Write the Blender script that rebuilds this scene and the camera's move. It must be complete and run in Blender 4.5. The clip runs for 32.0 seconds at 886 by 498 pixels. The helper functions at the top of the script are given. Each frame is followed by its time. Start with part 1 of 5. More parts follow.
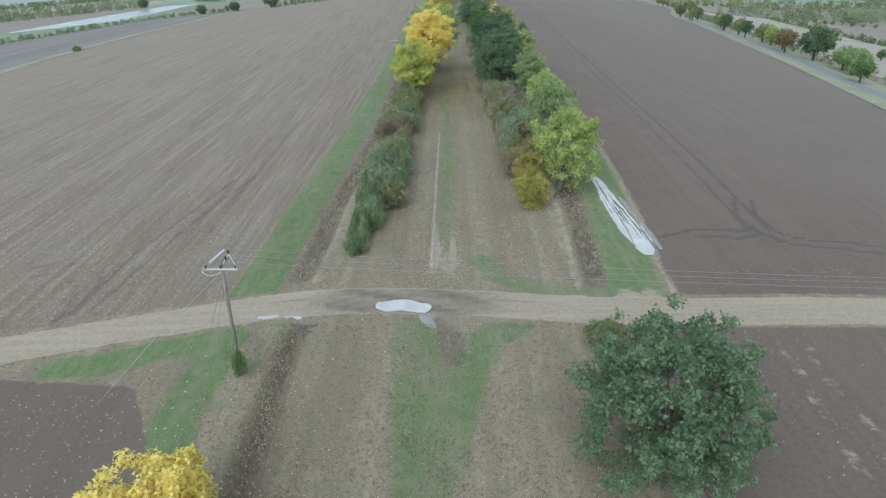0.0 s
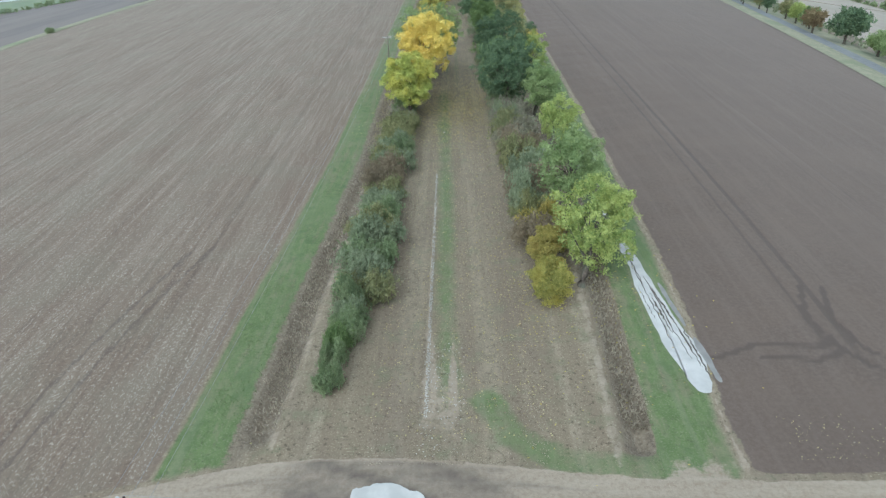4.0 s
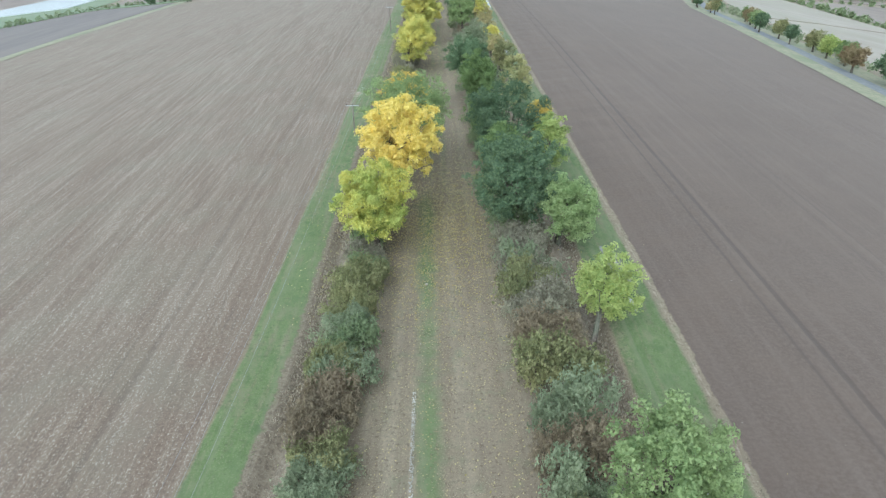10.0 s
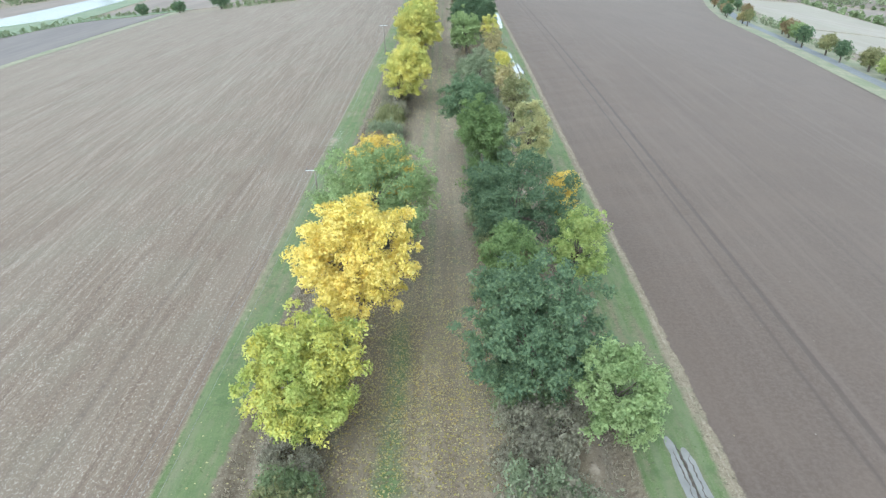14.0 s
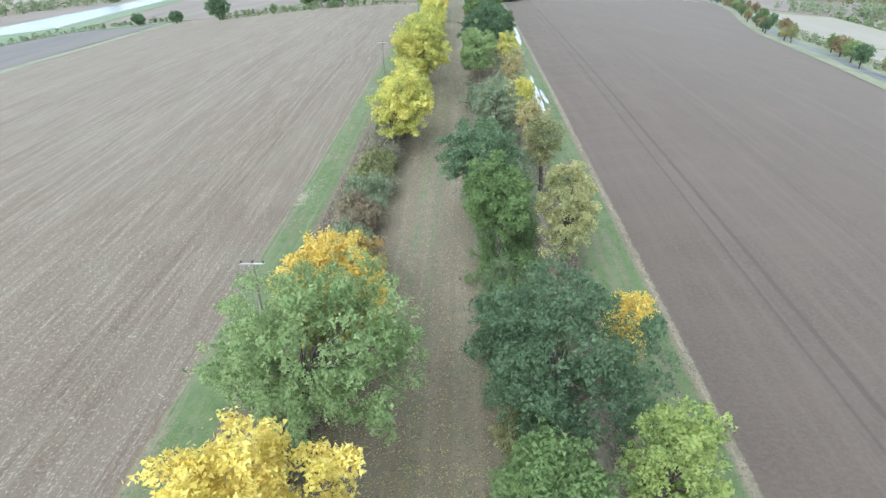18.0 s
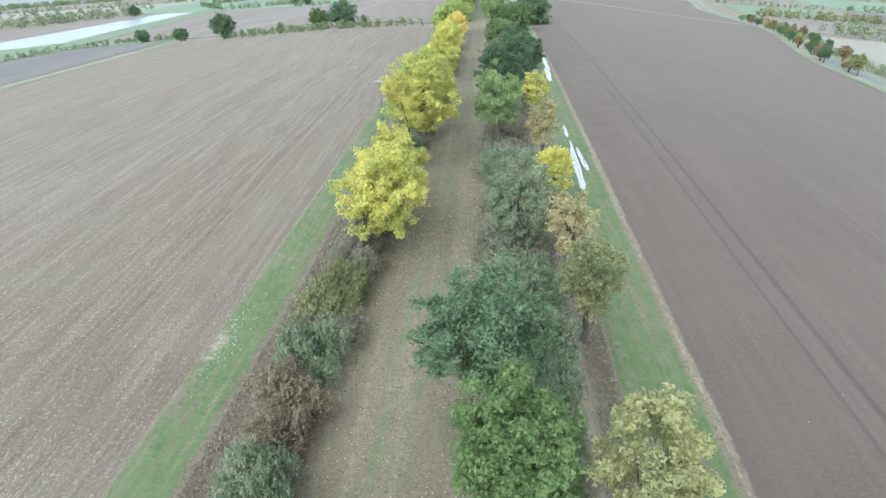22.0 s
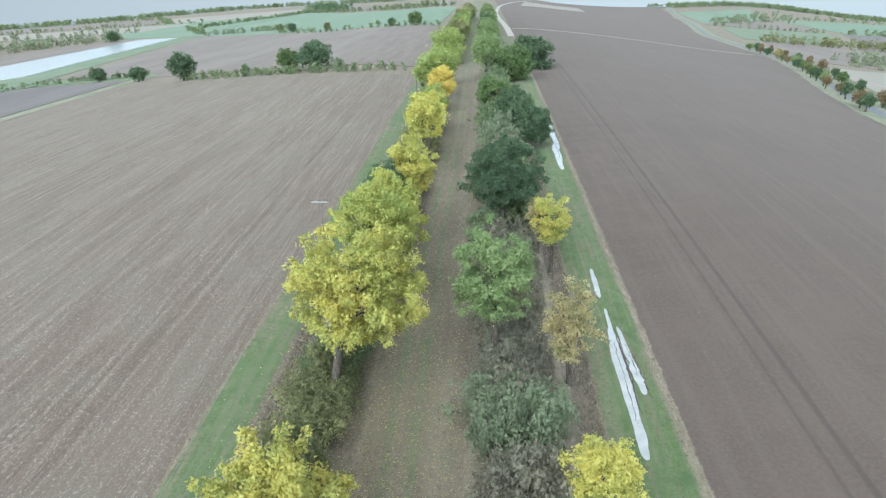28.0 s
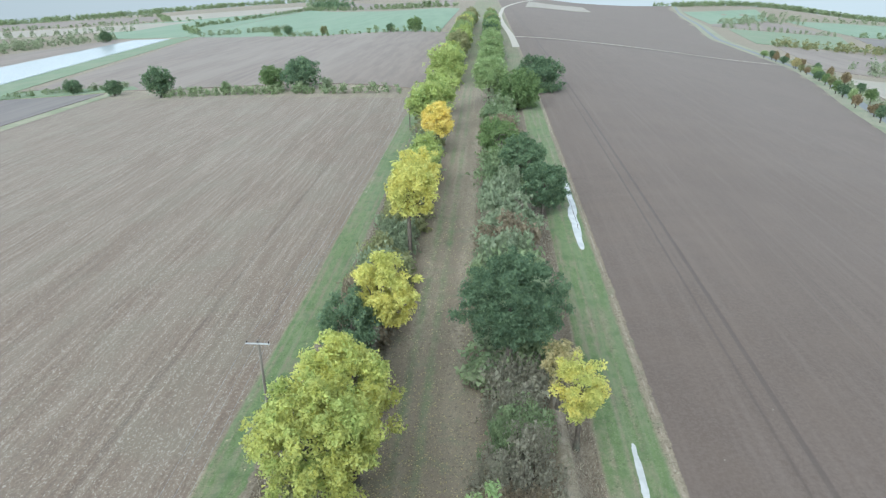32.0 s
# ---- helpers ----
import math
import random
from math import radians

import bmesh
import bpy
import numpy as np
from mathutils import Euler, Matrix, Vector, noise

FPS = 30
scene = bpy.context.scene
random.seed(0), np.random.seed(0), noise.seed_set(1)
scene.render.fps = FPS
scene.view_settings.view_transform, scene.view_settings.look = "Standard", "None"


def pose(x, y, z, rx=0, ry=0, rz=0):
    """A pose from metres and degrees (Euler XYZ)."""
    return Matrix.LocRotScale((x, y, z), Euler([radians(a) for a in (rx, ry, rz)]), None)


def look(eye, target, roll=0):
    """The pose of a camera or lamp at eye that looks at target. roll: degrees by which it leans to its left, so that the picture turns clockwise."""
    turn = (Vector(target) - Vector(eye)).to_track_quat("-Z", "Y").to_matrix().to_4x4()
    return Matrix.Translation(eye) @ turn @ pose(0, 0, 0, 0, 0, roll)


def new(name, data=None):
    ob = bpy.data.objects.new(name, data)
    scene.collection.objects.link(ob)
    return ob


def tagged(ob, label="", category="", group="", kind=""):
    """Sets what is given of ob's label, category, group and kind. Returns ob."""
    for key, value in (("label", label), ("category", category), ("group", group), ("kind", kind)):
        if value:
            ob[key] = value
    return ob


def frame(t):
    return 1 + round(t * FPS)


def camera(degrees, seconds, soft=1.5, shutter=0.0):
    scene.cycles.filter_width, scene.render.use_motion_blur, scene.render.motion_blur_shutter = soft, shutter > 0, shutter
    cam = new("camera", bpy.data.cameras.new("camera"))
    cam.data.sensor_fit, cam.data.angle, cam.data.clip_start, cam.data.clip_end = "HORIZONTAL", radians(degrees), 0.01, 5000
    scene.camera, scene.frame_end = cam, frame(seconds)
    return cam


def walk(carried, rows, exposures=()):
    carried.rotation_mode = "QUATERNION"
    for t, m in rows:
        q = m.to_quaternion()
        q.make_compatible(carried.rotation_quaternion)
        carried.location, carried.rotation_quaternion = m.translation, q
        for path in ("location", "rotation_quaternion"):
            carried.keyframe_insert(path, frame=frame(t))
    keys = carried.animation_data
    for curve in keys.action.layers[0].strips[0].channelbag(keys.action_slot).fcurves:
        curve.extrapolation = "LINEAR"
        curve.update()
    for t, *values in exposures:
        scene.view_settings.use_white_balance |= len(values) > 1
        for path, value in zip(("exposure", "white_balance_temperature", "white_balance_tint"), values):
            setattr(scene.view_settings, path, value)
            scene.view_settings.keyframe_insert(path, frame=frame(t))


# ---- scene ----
KELVIN, TINT = 5310.0, 0.5
cam = camera(69.03, 32.0, 1.3)
# seconds, stops, white balance
LOOKS = [(t, v, KELVIN, TINT) for t, v in ((0.0, 0.41), (3.0, 0.45), (7.0, 0.7), (10.0, 0.82), (13.0, 1.06), (19.0, 1.1), (22.0, 1.06), (23.0, 0.95), (24.0, 0.84), (25.0, 0.83), (32.0, 0.88))]
# seconds, place in metres, turn in degrees
ROWS = [
    (0.0, -0.03, 0.77, 25.62, 64.20, 0.73, 0.60),
    (0.5, 0.07, 2.55, 26.26, 63.38, 0.73, 0.57),
    (1.0, 0.16, 4.45, 27.00, 62.74, 0.81, 0.19),
    (1.5, 0.24, 6.50, 27.72, 62.16, 0.87, 0.16),
    (2.0, 0.28, 8.63, 28.44, 61.79, 0.89, 0.19),
    (2.5, 0.31, 10.66, 29.15, 61.44, 0.90, 0.32),
    (3.0, 0.29, 12.83, 29.82, 61.20, 0.97, 0.38),
    (3.5, 0.22, 15.40, 30.19, 61.01, 1.02, 0.43),
    (5.5, 0.14, 27.00, 31.90, 60.70, 1.03, 1.18),
    (6.0, 0.13, 30.25, 32.05, 60.81, 1.01, 1.34),
    (6.5, 0.13, 33.09, 32.31, 61.07, 1.03, 1.63),
    (7.0, 0.08, 36.23, 32.30, 61.26, 1.00, 1.92),
    (7.5, 0.08, 39.03, 32.40, 61.23, 0.92, 2.20),
    (8.0, 0.11, 41.85, 32.55, 61.29, 0.74, 2.55),
    (8.5, 0.12, 45.12, 32.46, 61.36, 0.74, 2.74),
    (9.0, 0.19, 48.11, 32.56, 61.48, 0.71, 2.96),
    (9.5, 0.20, 51.33, 32.49, 61.56, 0.74, 3.07),
    (10.0, 0.35, 54.57, 32.46, 61.58, 0.95, -0.74),
    (10.5, 0.53, 57.75, 32.43, 61.49, 1.57, -5.42),
    (11.0, 0.77, 61.28, 32.36, 61.49, 1.50, -6.18),
    (11.5, 1.10, 64.69, 32.39, 61.50, 1.51, -6.34),
    (12.0, 1.59, 68.36, 32.31, 61.59, 1.62, -6.40),
    (12.5, 2.02, 71.80, 32.25, 61.63, 1.70, -6.57),
    (13.0, 2.50, 75.47, 32.11, 61.75, 1.65, -4.25),
    (13.5, 2.89, 78.94, 32.01, 61.81, 1.52, -2.55),
    (14.0, 3.17, 82.13, 31.91, 61.88, 1.29, 0.27),
    (14.5, 3.35, 85.65, 31.42, 62.15, 1.30, 1.18),
    (16.5, 3.65, 98.12, 29.80, 62.68, 1.25, 0.74),
    (17.0, 3.75, 101.61, 29.41, 62.77, 1.11, 1.08),
    (17.5, 3.93, 104.94, 29.20, 62.78, 1.06, 1.33),
    (18.0, 4.12, 108.28, 29.12, 62.75, 1.06, 1.59),
    (18.5, 4.31, 112.26, 28.89, 62.80, 0.97, 1.90),
    (19.0, 4.51, 115.87, 28.97, 62.75, 0.95, 2.15),
    (19.5, 4.64, 119.88, 28.74, 62.72, 0.87, 2.45),
    (20.0, 4.76, 123.36, 28.71, 62.67, 0.81, 2.73),
    (20.5, 4.88, 127.19, 28.44, 62.71, 0.68, 3.02),
    (21.0, 5.09, 130.55, 28.39, 62.63, 0.65, 3.32),
    (21.5, 5.25, 134.28, 28.17, 62.66, 0.69, 3.57),
    (22.0, 5.46, 137.82, 28.19, 63.97, 0.63, 3.89),
    (22.5, 5.56, 141.57, 28.03, 64.99, 0.64, 4.06),
    (23.0, 5.66, 144.92, 28.01, 65.36, 0.66, 4.24),
    (23.5, 5.69, 148.49, 27.86, 65.60, 0.64, 4.41),
    (24.0, 5.74, 151.77, 27.88, 65.65, 0.61, 4.60),
    (24.5, 5.74, 154.87, 28.04, 65.41, 0.65, 4.66),
    (25.0, 5.71, 158.40, 28.29, 65.08, 0.56, 4.78),
    (25.5, 5.72, 161.47, 28.94, 65.18, 0.57, 4.53),
    (27.5, 5.77, 174.21, 31.19, 65.41, 0.65, 3.56),
    (28.0, 5.69, 177.59, 31.67, 65.44, 0.57, 3.48),
    (28.5, 5.66, 180.51, 32.24, 65.40, 0.52, 3.52),
    (29.0, 5.60, 183.61, 32.70, 65.40, 0.37, 3.58),
    (29.5, 5.66, 186.64, 33.12, 65.38, 0.37, 3.60),
    (30.0, 5.67, 189.45, 33.70, 65.31, 0.33, 3.61),
    (30.5, 5.63, 192.64, 34.05, 65.24, 0.28, 3.65),
    (31.0, 5.64, 195.45, 34.58, 65.19, 0.27, 3.70),
    (31.5, 5.60, 198.57, 34.93, 65.16, 0.28, 3.75),
    (32.0, 5.59, 201.44, 35.47, 65.14, 0.24, 3.79),
]
walk(cam, [(t, pose(x, y, z, rx, ry, rz)) for t, x, y, z, rx, ry, rz in ROWS], LOOKS)

# ---- light: a bright overcast sky ----
world = bpy.data.worlds.new("overcast_sky")
scene.world = world
world.use_nodes = True
wn = world.node_tree
wn.nodes.clear()
sky = wn.nodes.new("ShaderNodeTexSky")
sky.sky_type = "NISHITA"
sky.sun_disc = False
sky.sun_elevation, sky.sun_rotation = radians(38), radians(200)
sky.air_density, sky.dust_density, sky.ozone_density = 1.0, 3.0, 1.0
pale = wn.nodes.new("ShaderNodeHueSaturation")
pale.inputs["Saturation"].default_value = 0.22
back = wn.nodes.new("ShaderNodeBackground")
back.inputs["Strength"].default_value = 0.15
wout = wn.nodes.new("ShaderNodeOutputWorld")
# the land falls away to a low horizon: the pale sky above it goes on down to meet it
wco = wn.nodes.new("ShaderNodeTexCoord")
wsep, wcom, wmax = wn.nodes.new("ShaderNodeSeparateXYZ"), wn.nodes.new("ShaderNodeCombineXYZ"), wn.nodes.new("ShaderNodeMath")
wmax.operation, wmax.inputs[1].default_value = "MAXIMUM", 0.04
wn.links.new(wco.outputs["Generated"], wsep.inputs[0])
wn.links.new(wsep.outputs[2], wmax.inputs[0])
for i, o in enumerate((wsep.outputs[0], wsep.outputs[1], wmax.outputs[0])):
    wn.links.new(o, wcom.inputs[i])
wn.links.new(wcom.outputs[0], sky.inputs["Vector"])
wn.links.new(sky.outputs[0], pale.inputs["Color"])
wn.links.new(pale.outputs[0], back.inputs["Color"])
wn.links.new(back.outputs[0], wout.inputs["Surface"])
sun = new("sun", bpy.data.lights.new("sun", "SUN"))
sun.data.energy, sun.data.angle, sun.data.color = 1.0, radians(60), (1.0, 0.98, 0.95)
sun.matrix_world = look((0, 0, 300), (60, 190, 0))


# ---- materials ----
class Nodes:
    """A small writer of node materials."""

    def __init__(self, name, rough=0.9, bump=0.0):
        self.mat = bpy.data.materials.new(name)
        self.mat.use_nodes = True
        self.t = self.mat.node_tree
        self.t.nodes.clear()
        self.out = self.t.nodes.new("ShaderNodeOutputMaterial")
        self.bsdf = self.t.nodes.new("ShaderNodeBsdfPrincipled")
        self.bsdf.inputs["Roughness"].default_value = rough
        self.bsdf.inputs["Specular IOR Level"].default_value = 0.2
        self.t.links.new(self.bsdf.outputs[0], self.out.inputs["Surface"])
        self.coord = self.t.nodes.new("ShaderNodeTexCoord").outputs["Object"]

    def link(self, a, b):
        self.t.links.new(a, b)

    def scaled(self, sx, sy, sz=1.0):
        m = self.t.nodes.new("ShaderNodeMapping")
        m.inputs["Scale"].default_value = (sx, sy, sz)
        self.link(self.coord, m.inputs["Vector"])
        return m.outputs[0]

    def noise(self, scale, detail=4.0, rough=0.55, vector=None):
        n = self.t.nodes.new("ShaderNodeTexNoise")
        n.inputs["Scale"].default_value, n.inputs["Detail"].default_value, n.inputs["Roughness"].default_value = scale, detail, rough
        self.link(vector or self.coord, n.inputs["Vector"])
        return n.outputs["Fac"]

    def ramp(self, value, a, b, lo=0.0, hi=1.0):
        """Smooth step of value from a to b."""
        n = self.t.nodes.new("ShaderNodeMapRange")
        n.interpolation_type = "SMOOTHSTEP"
        for k, v in zip(("From Min", "From Max", "To Min", "To Max"), (a, b, lo, hi)):
            n.inputs[k].default_value = v
        self.link(value, n.inputs["Value"])
        return n.outputs[0]

    def math(self, op, a, b=0.0):
        n = self.t.nodes.new("ShaderNodeMath")
        n.operation = op
        for i, v in enumerate((a, b)):
            if isinstance(v, (int, float)):
                n.inputs[i].default_value = v
            else:
                self.link(v, n.inputs[i])
        return n.outputs[0]

    def mix(self, fac, a, b, blend="MIX"):
        n = self.t.nodes.new("ShaderNodeMix")
        n.data_type, n.blend_type = "RGBA", blend
        for k, v in ((0, fac), (6, a), (7, b)):
            if isinstance(v, (int, float)):
                n.inputs[k].default_value = v
            elif isinstance(v, tuple):
                n.inputs[k].default_value = (*v, 1.0)
            else:
                self.link(v, n.inputs[k])
        return n.outputs[2]

    def attribute(self, name):
        n = self.t.nodes.new("ShaderNodeAttribute")
        n.attribute_name = name
        s = self.t.nodes.new("ShaderNodeSeparateColor")
        self.link(n.outputs["Color"], s.inputs[0])
        return s.outputs

    def colour(self, c):
        if isinstance(c, tuple):
            self.bsdf.inputs["Base Color"].default_value = (*c, 1.0)
        else:
            self.link(c, self.bsdf.inputs["Base Color"])

    def relief(self, value, strength, distance):
        b = self.t.nodes.new("ShaderNodeBump")
        b.inputs["Strength"].default_value, b.inputs["Distance"].default_value = strength, distance
        self.link(value, b.inputs["Height"])
        self.link(b.outputs[0], self.bsdf.inputs["Normal"])


def ground_material():
    """Soil, stubble, dry grass, green grass and bare dirt, laid out by the sheet's attributes."""
    n = Nodes("ground_cover", 0.95)
    # sheen pales the ground at grazing angles, standing in for distance haze
    n.bsdf.inputs["Sheen Weight"].default_value, n.bsdf.inputs["Sheen Roughness"].default_value = 0.105, 0.4
    n.bsdf.inputs["Sheen Tint"].default_value = (1.0, 0.9, 0.8, 1.0)
    green, dirt, dark = n.attribute("cover")[:3]
    west, east, rut = n.attribute("field")[:3]
    fine, mid, big = n.noise(7.5, 6.0, 0.75), n.noise(1.0, 5.0, 0.65, n.scaled(1.7, 0.75)), n.noise(0.12, 4.0)
    clod = n.noise(3.0, 6.0, 0.75)
    edge = n.math("MULTIPLY", n.math("SUBTRACT", n.noise(1.1, 6.0, 0.7), 0.5), 0.9)
    swath = n.noise(1.0, 3.0, 0.5, n.scaled(0.75, 0.012, 0.3))
    # dry mown grass with bleached straw and bare brown flecks, in long swaths
    dry = n.mix(n.ramp(mid, 0.32, 0.7), (0.204, 0.165, 0.113), (0.286, 0.236, 0.165))
    dry = n.mix(n.ramp(swath, 0.4, 0.6, 0.0, 0.8), dry, (0.195, 0.152, 0.102))
    dry = n.mix(n.ramp(fine, 0.52, 0.66, 0.0, 0.75), dry, (0.42, 0.365, 0.245))
    dry = n.mix(n.ramp(n.noise(1.0, 4.0, 0.6, n.scaled(0.3, 0.05, 0.3)), 0.45, 0.65, 0.0, 0.55), dry, (0.18, 0.138, 0.1))
    dry = n.mix(n.ramp(clod, 0.53, 0.63, 0.0, 0.8), dry, (0.1, 0.078, 0.05))
    dry = n.mix(n.ramp(n.noise(0.45, 5.0, 0.7), 0.5, 0.72, 0.0, 0.5), dry, (0.15, 0.165, 0.09))
    # green grass, with paler lines where wheels have run
    grass = n.mix(n.ramp(mid, 0.3, 0.7), (0.098, 0.139, 0.05), (0.145, 0.185, 0.074))
    grass = n.mix(n.ramp(fine, 0.5, 0.66, 0.0, 0.6), grass, (0.25, 0.26, 0.155))
    grass = n.mix(n.ramp(clod, 0.54, 0.64, 0.0, 0.7), grass, (0.08, 0.09, 0.05))
    grass = n.mix(n.ramp(n.noise(1.0, 3.0, 0.5, n.scaled(1.1, 0.03, 0.3)), 0.5, 0.68, 0.0, 0.55), grass, (0.19, 0.2, 0.115))
    grass = n.mix(n.ramp(n.noise(1.0, 5.0, 0.65, n.scaled(0.7, 0.22, 0.3)), 0.5, 0.68, 0.0, 0.6), grass, (0.205, 0.19, 0.115))
    grass = n.mix(n.ramp(n.noise(0.5, 4.0, 0.6), 0.52, 0.68, 0.0, 0.5), grass, (0.07, 0.115, 0.045))
    grass = n.mix(n.ramp(big, 0.45, 0.65, 0.0, 0.4), grass, (0.15, 0.185, 0.085))
    # bare dirt of the track
    bare = n.mix(n.ramp(clod, 0.3, 0.7), (0.26, 0.205, 0.145), (0.36, 0.3, 0.225))
    bare = n.mix(n.ramp(n.noise(1.0, 4.0, 0.6, n.scaled(0.1, 1.6, 0.3)), 0.42, 0.66, 0.0, 0.3), bare, (0.41, 0.35, 0.27))
    bare = n.mix(n.ramp(fine, 0.55, 0.75, 0.0, 0.6), bare, (0.47, 0.41, 0.325))
    bare = n.mix(n.ramp(clod, 0.58, 0.7, 0.0, 0.5), bare, (0.18, 0.15, 0.115))
    # dead stalks and wet earth of the ditches; also paints the shade under the hedges
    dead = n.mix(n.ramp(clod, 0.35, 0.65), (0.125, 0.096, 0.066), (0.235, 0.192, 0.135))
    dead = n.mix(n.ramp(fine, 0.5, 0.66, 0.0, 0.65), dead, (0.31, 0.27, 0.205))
    # drilled field: grey-brown earth with pale straw scattered in faint long streaks
    streak = n.noise(1.0, 6.0, 0.7, n.scaled(1.5, 0.06, 0.3))
    broad = n.noise(1.0, 4.0, 0.6, n.scaled(0.22, 0.016, 0.1))
    stub = n.mix(n.ramp(clod, 0.3, 0.7), (0.138, 0.1, 0.071), (0.195, 0.145, 0.104))
    stub = n.mix(n.ramp(streak, 0.46, 0.62, 0.0, 0.4), stub, (0.262, 0.21, 0.157))
    stub = n.mix(n.ramp(n.noise(1.0, 5.0, 0.7, n.scaled(2.1, 0.09, 0.3)), 0.5, 0.64, 0.0, 0.45), stub, (0.12, 0.093, 0.07))
    stub = n.mix(n.ramp(broad, 0.4, 0.65, 0.0, 0.4), stub, (0.225, 0.183, 0.136))
    stub = n.mix(n.ramp(big, 0.45, 0.65, 0.0, 0.3), stub, (0.19, 0.168, 0.12))
    straw = n.ramp(n.math("ADD", n.noise(6.0, 5.0, 0.8, n.scaled(1.0, 0.6)), n.math("MULTIPLY", streak, 0.22)), 0.65, 0.72, 0.0, 0.65)
    stub = n.mix(straw, stub, (0.41, 0.365, 0.29))
    stub = n.mix(n.ramp(n.noise(4.6, 5.0, 0.8), 0.56, 0.68, 0.0, 0.55), stub, (0.105, 0.085, 0.07))
    # harrowed field: even dark earth
    earth = n.mix(n.ramp(clod, 0.4, 0.62), (0.117, 0.088, 0.068), (0.143, 0.109, 0.086))
    earth = n.mix(n.ramp(fine, 0.58, 0.68, 0.0, 0.4), earth, (0.23, 0.19, 0.155))
    earth = n.mix(n.ramp(n.noise(1.0, 4.0, 0.6, n.scaled(0.9, 0.02, 0.3)), 0.45, 0.7, 0.0, 0.35), earth, (0.18, 0.14, 0.112))
    earth = n.mix(n.ramp(big, 0.4, 0.65, 0.0, 0.3), earth, (0.152, 0.113, 0.085))
    earth = n.mix(n.ramp(n.noise(0.03, 3.0), 0.35, 0.7, 0.0, 0.2), earth, (0.172, 0.135, 0.11))
    stone = n.t.nodes.new("ShaderNodeTexVoronoi")
    stone.inputs["Scale"].default_value = 0.36
    n.link(n.coord, stone.inputs["Vector"])
    earth = n.mix(n.ramp(stone.outputs["Distance"], 0.012, 0.028, 0.8, 0.0), earth, (0.36, 0.33, 0.28))

    ragged = n.math("ADD", edge, n.math("MULTIPLY", n.math("SUBTRACT", n.noise(0.42, 5.0, 0.65), 0.5), 0.7))

    def on(weight):
        return n.ramp(n.math("ADD", weight, ragged), 0.38, 0.62)

    col = n.mix(n.ramp(n.math("ADD", green, n.math("MULTIPLY", ragged, 0.7)), 0.2, 0.85), dry, grass)
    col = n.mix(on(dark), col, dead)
    col = n.mix(on(west), col, stub)
    col = n.mix(on(east), col, earth)
    col = n.mix(on(dirt), col, bare)
    col = n.mix(n.ramp(n.math("ADD", rut, n.math("MULTIPLY", edge, 0.5)), 0.25, 0.9, 0.0, 0.8), col, (0.088, 0.07, 0.058))
    n.colour(col)
    n.relief(n.math("ADD", clod, n.math("MULTIPLY", fine, 0.6)), 0.6, 0.045)
    return n.mat


def plain(name, a, b, scale=2.0, rough=0.8, c=None, stretch=None, bump=0.3, depth=0.01, haze_sheen=0.0):
    n = Nodes(name, rough)
    # sheen standing in for haze over far fields
    n.bsdf.inputs["Sheen Weight"].default_value, n.bsdf.inputs["Sheen Roughness"].default_value = 0.105 * haze_sheen, 0.4
    v = n.scaled(*stretch) if stretch else None
    s = n.noise(scale, 5.0, 0.65, v)
    col = n.mix(n.ramp(s, 0.32, 0.68), a, b)
    if c:
        col = n.mix(n.ramp(n.noise(scale * 0.13, 3.0, 0.5, v), 0.45, 0.65, 0.0, 0.6), col, c)
    n.colour(col)
    n.relief(s, bump, depth)
    return n.mat


def leaf_material(name, shades, patch=None, gloss=0.85):
    """Foliage: each leaf takes its own shade; patch: the colour of whole boughs that have turned."""
    n = Nodes(name, gloss)
    n.bsdf.inputs["Specular IOR Level"].default_value = 0.12
    isl = n.t.nodes.new("ShaderNodeNewGeometry").outputs["Random Per Island"]
    col = n.mix(n.ramp(isl, 0.0, 1.0), shades[0], shades[1])
    col = n.mix(n.ramp(n.noise(0.9, 4.0, 0.6), 0.42, 0.62), col, n.mix(isl, shades[1], shades[2]))
    if patch:
        col = n.mix(n.ramp(n.math("ADD", n.noise(0.32, 3.0, 0.5), n.math("MULTIPLY", isl, 0.12)), 0.48, 0.59), col, n.mix(isl, patch, shades[2]))
    col = n.mix(n.ramp(n.noise(3.4, 3.0, 0.6), 0.5, 0.66, 0.0, 0.5), col, n.mix(isl, shades[0], tuple(0.7 * v for v in shades[0])))
    col = n.mix(n.ramp(n.noise(2.6, 3.0, 0.6), 0.56, 0.7, 0.0, 0.7), col, shades[2])
    own = n.t.nodes.new("ShaderNodeObjectInfo").outputs["Random"]
    col = n.mix(n.ramp(own, 0.4, 1.0, 0.0, 0.45), col, n.mix(isl, shades[1], shades[2]))
    col = n.mix(n.ramp(own, 0.0, 0.4, 0.22, 0.0), col, tuple(0.7 * v for v in shades[0]))
    n.colour(col)
    tr = n.t.nodes.new("ShaderNodeBsdfTranslucent")
    n.link(col, tr.inputs["Color"])
    m = n.t.nodes.new("ShaderNodeMixShader")
    m.inputs[0].default_value = 0.45
    n.link(n.bsdf.outputs[0], m.inputs[1])
    n.link(tr.outputs[0], m.inputs[2])
    n.link(m.outputs[0], n.out.inputs["Surface"])
    return n.mat


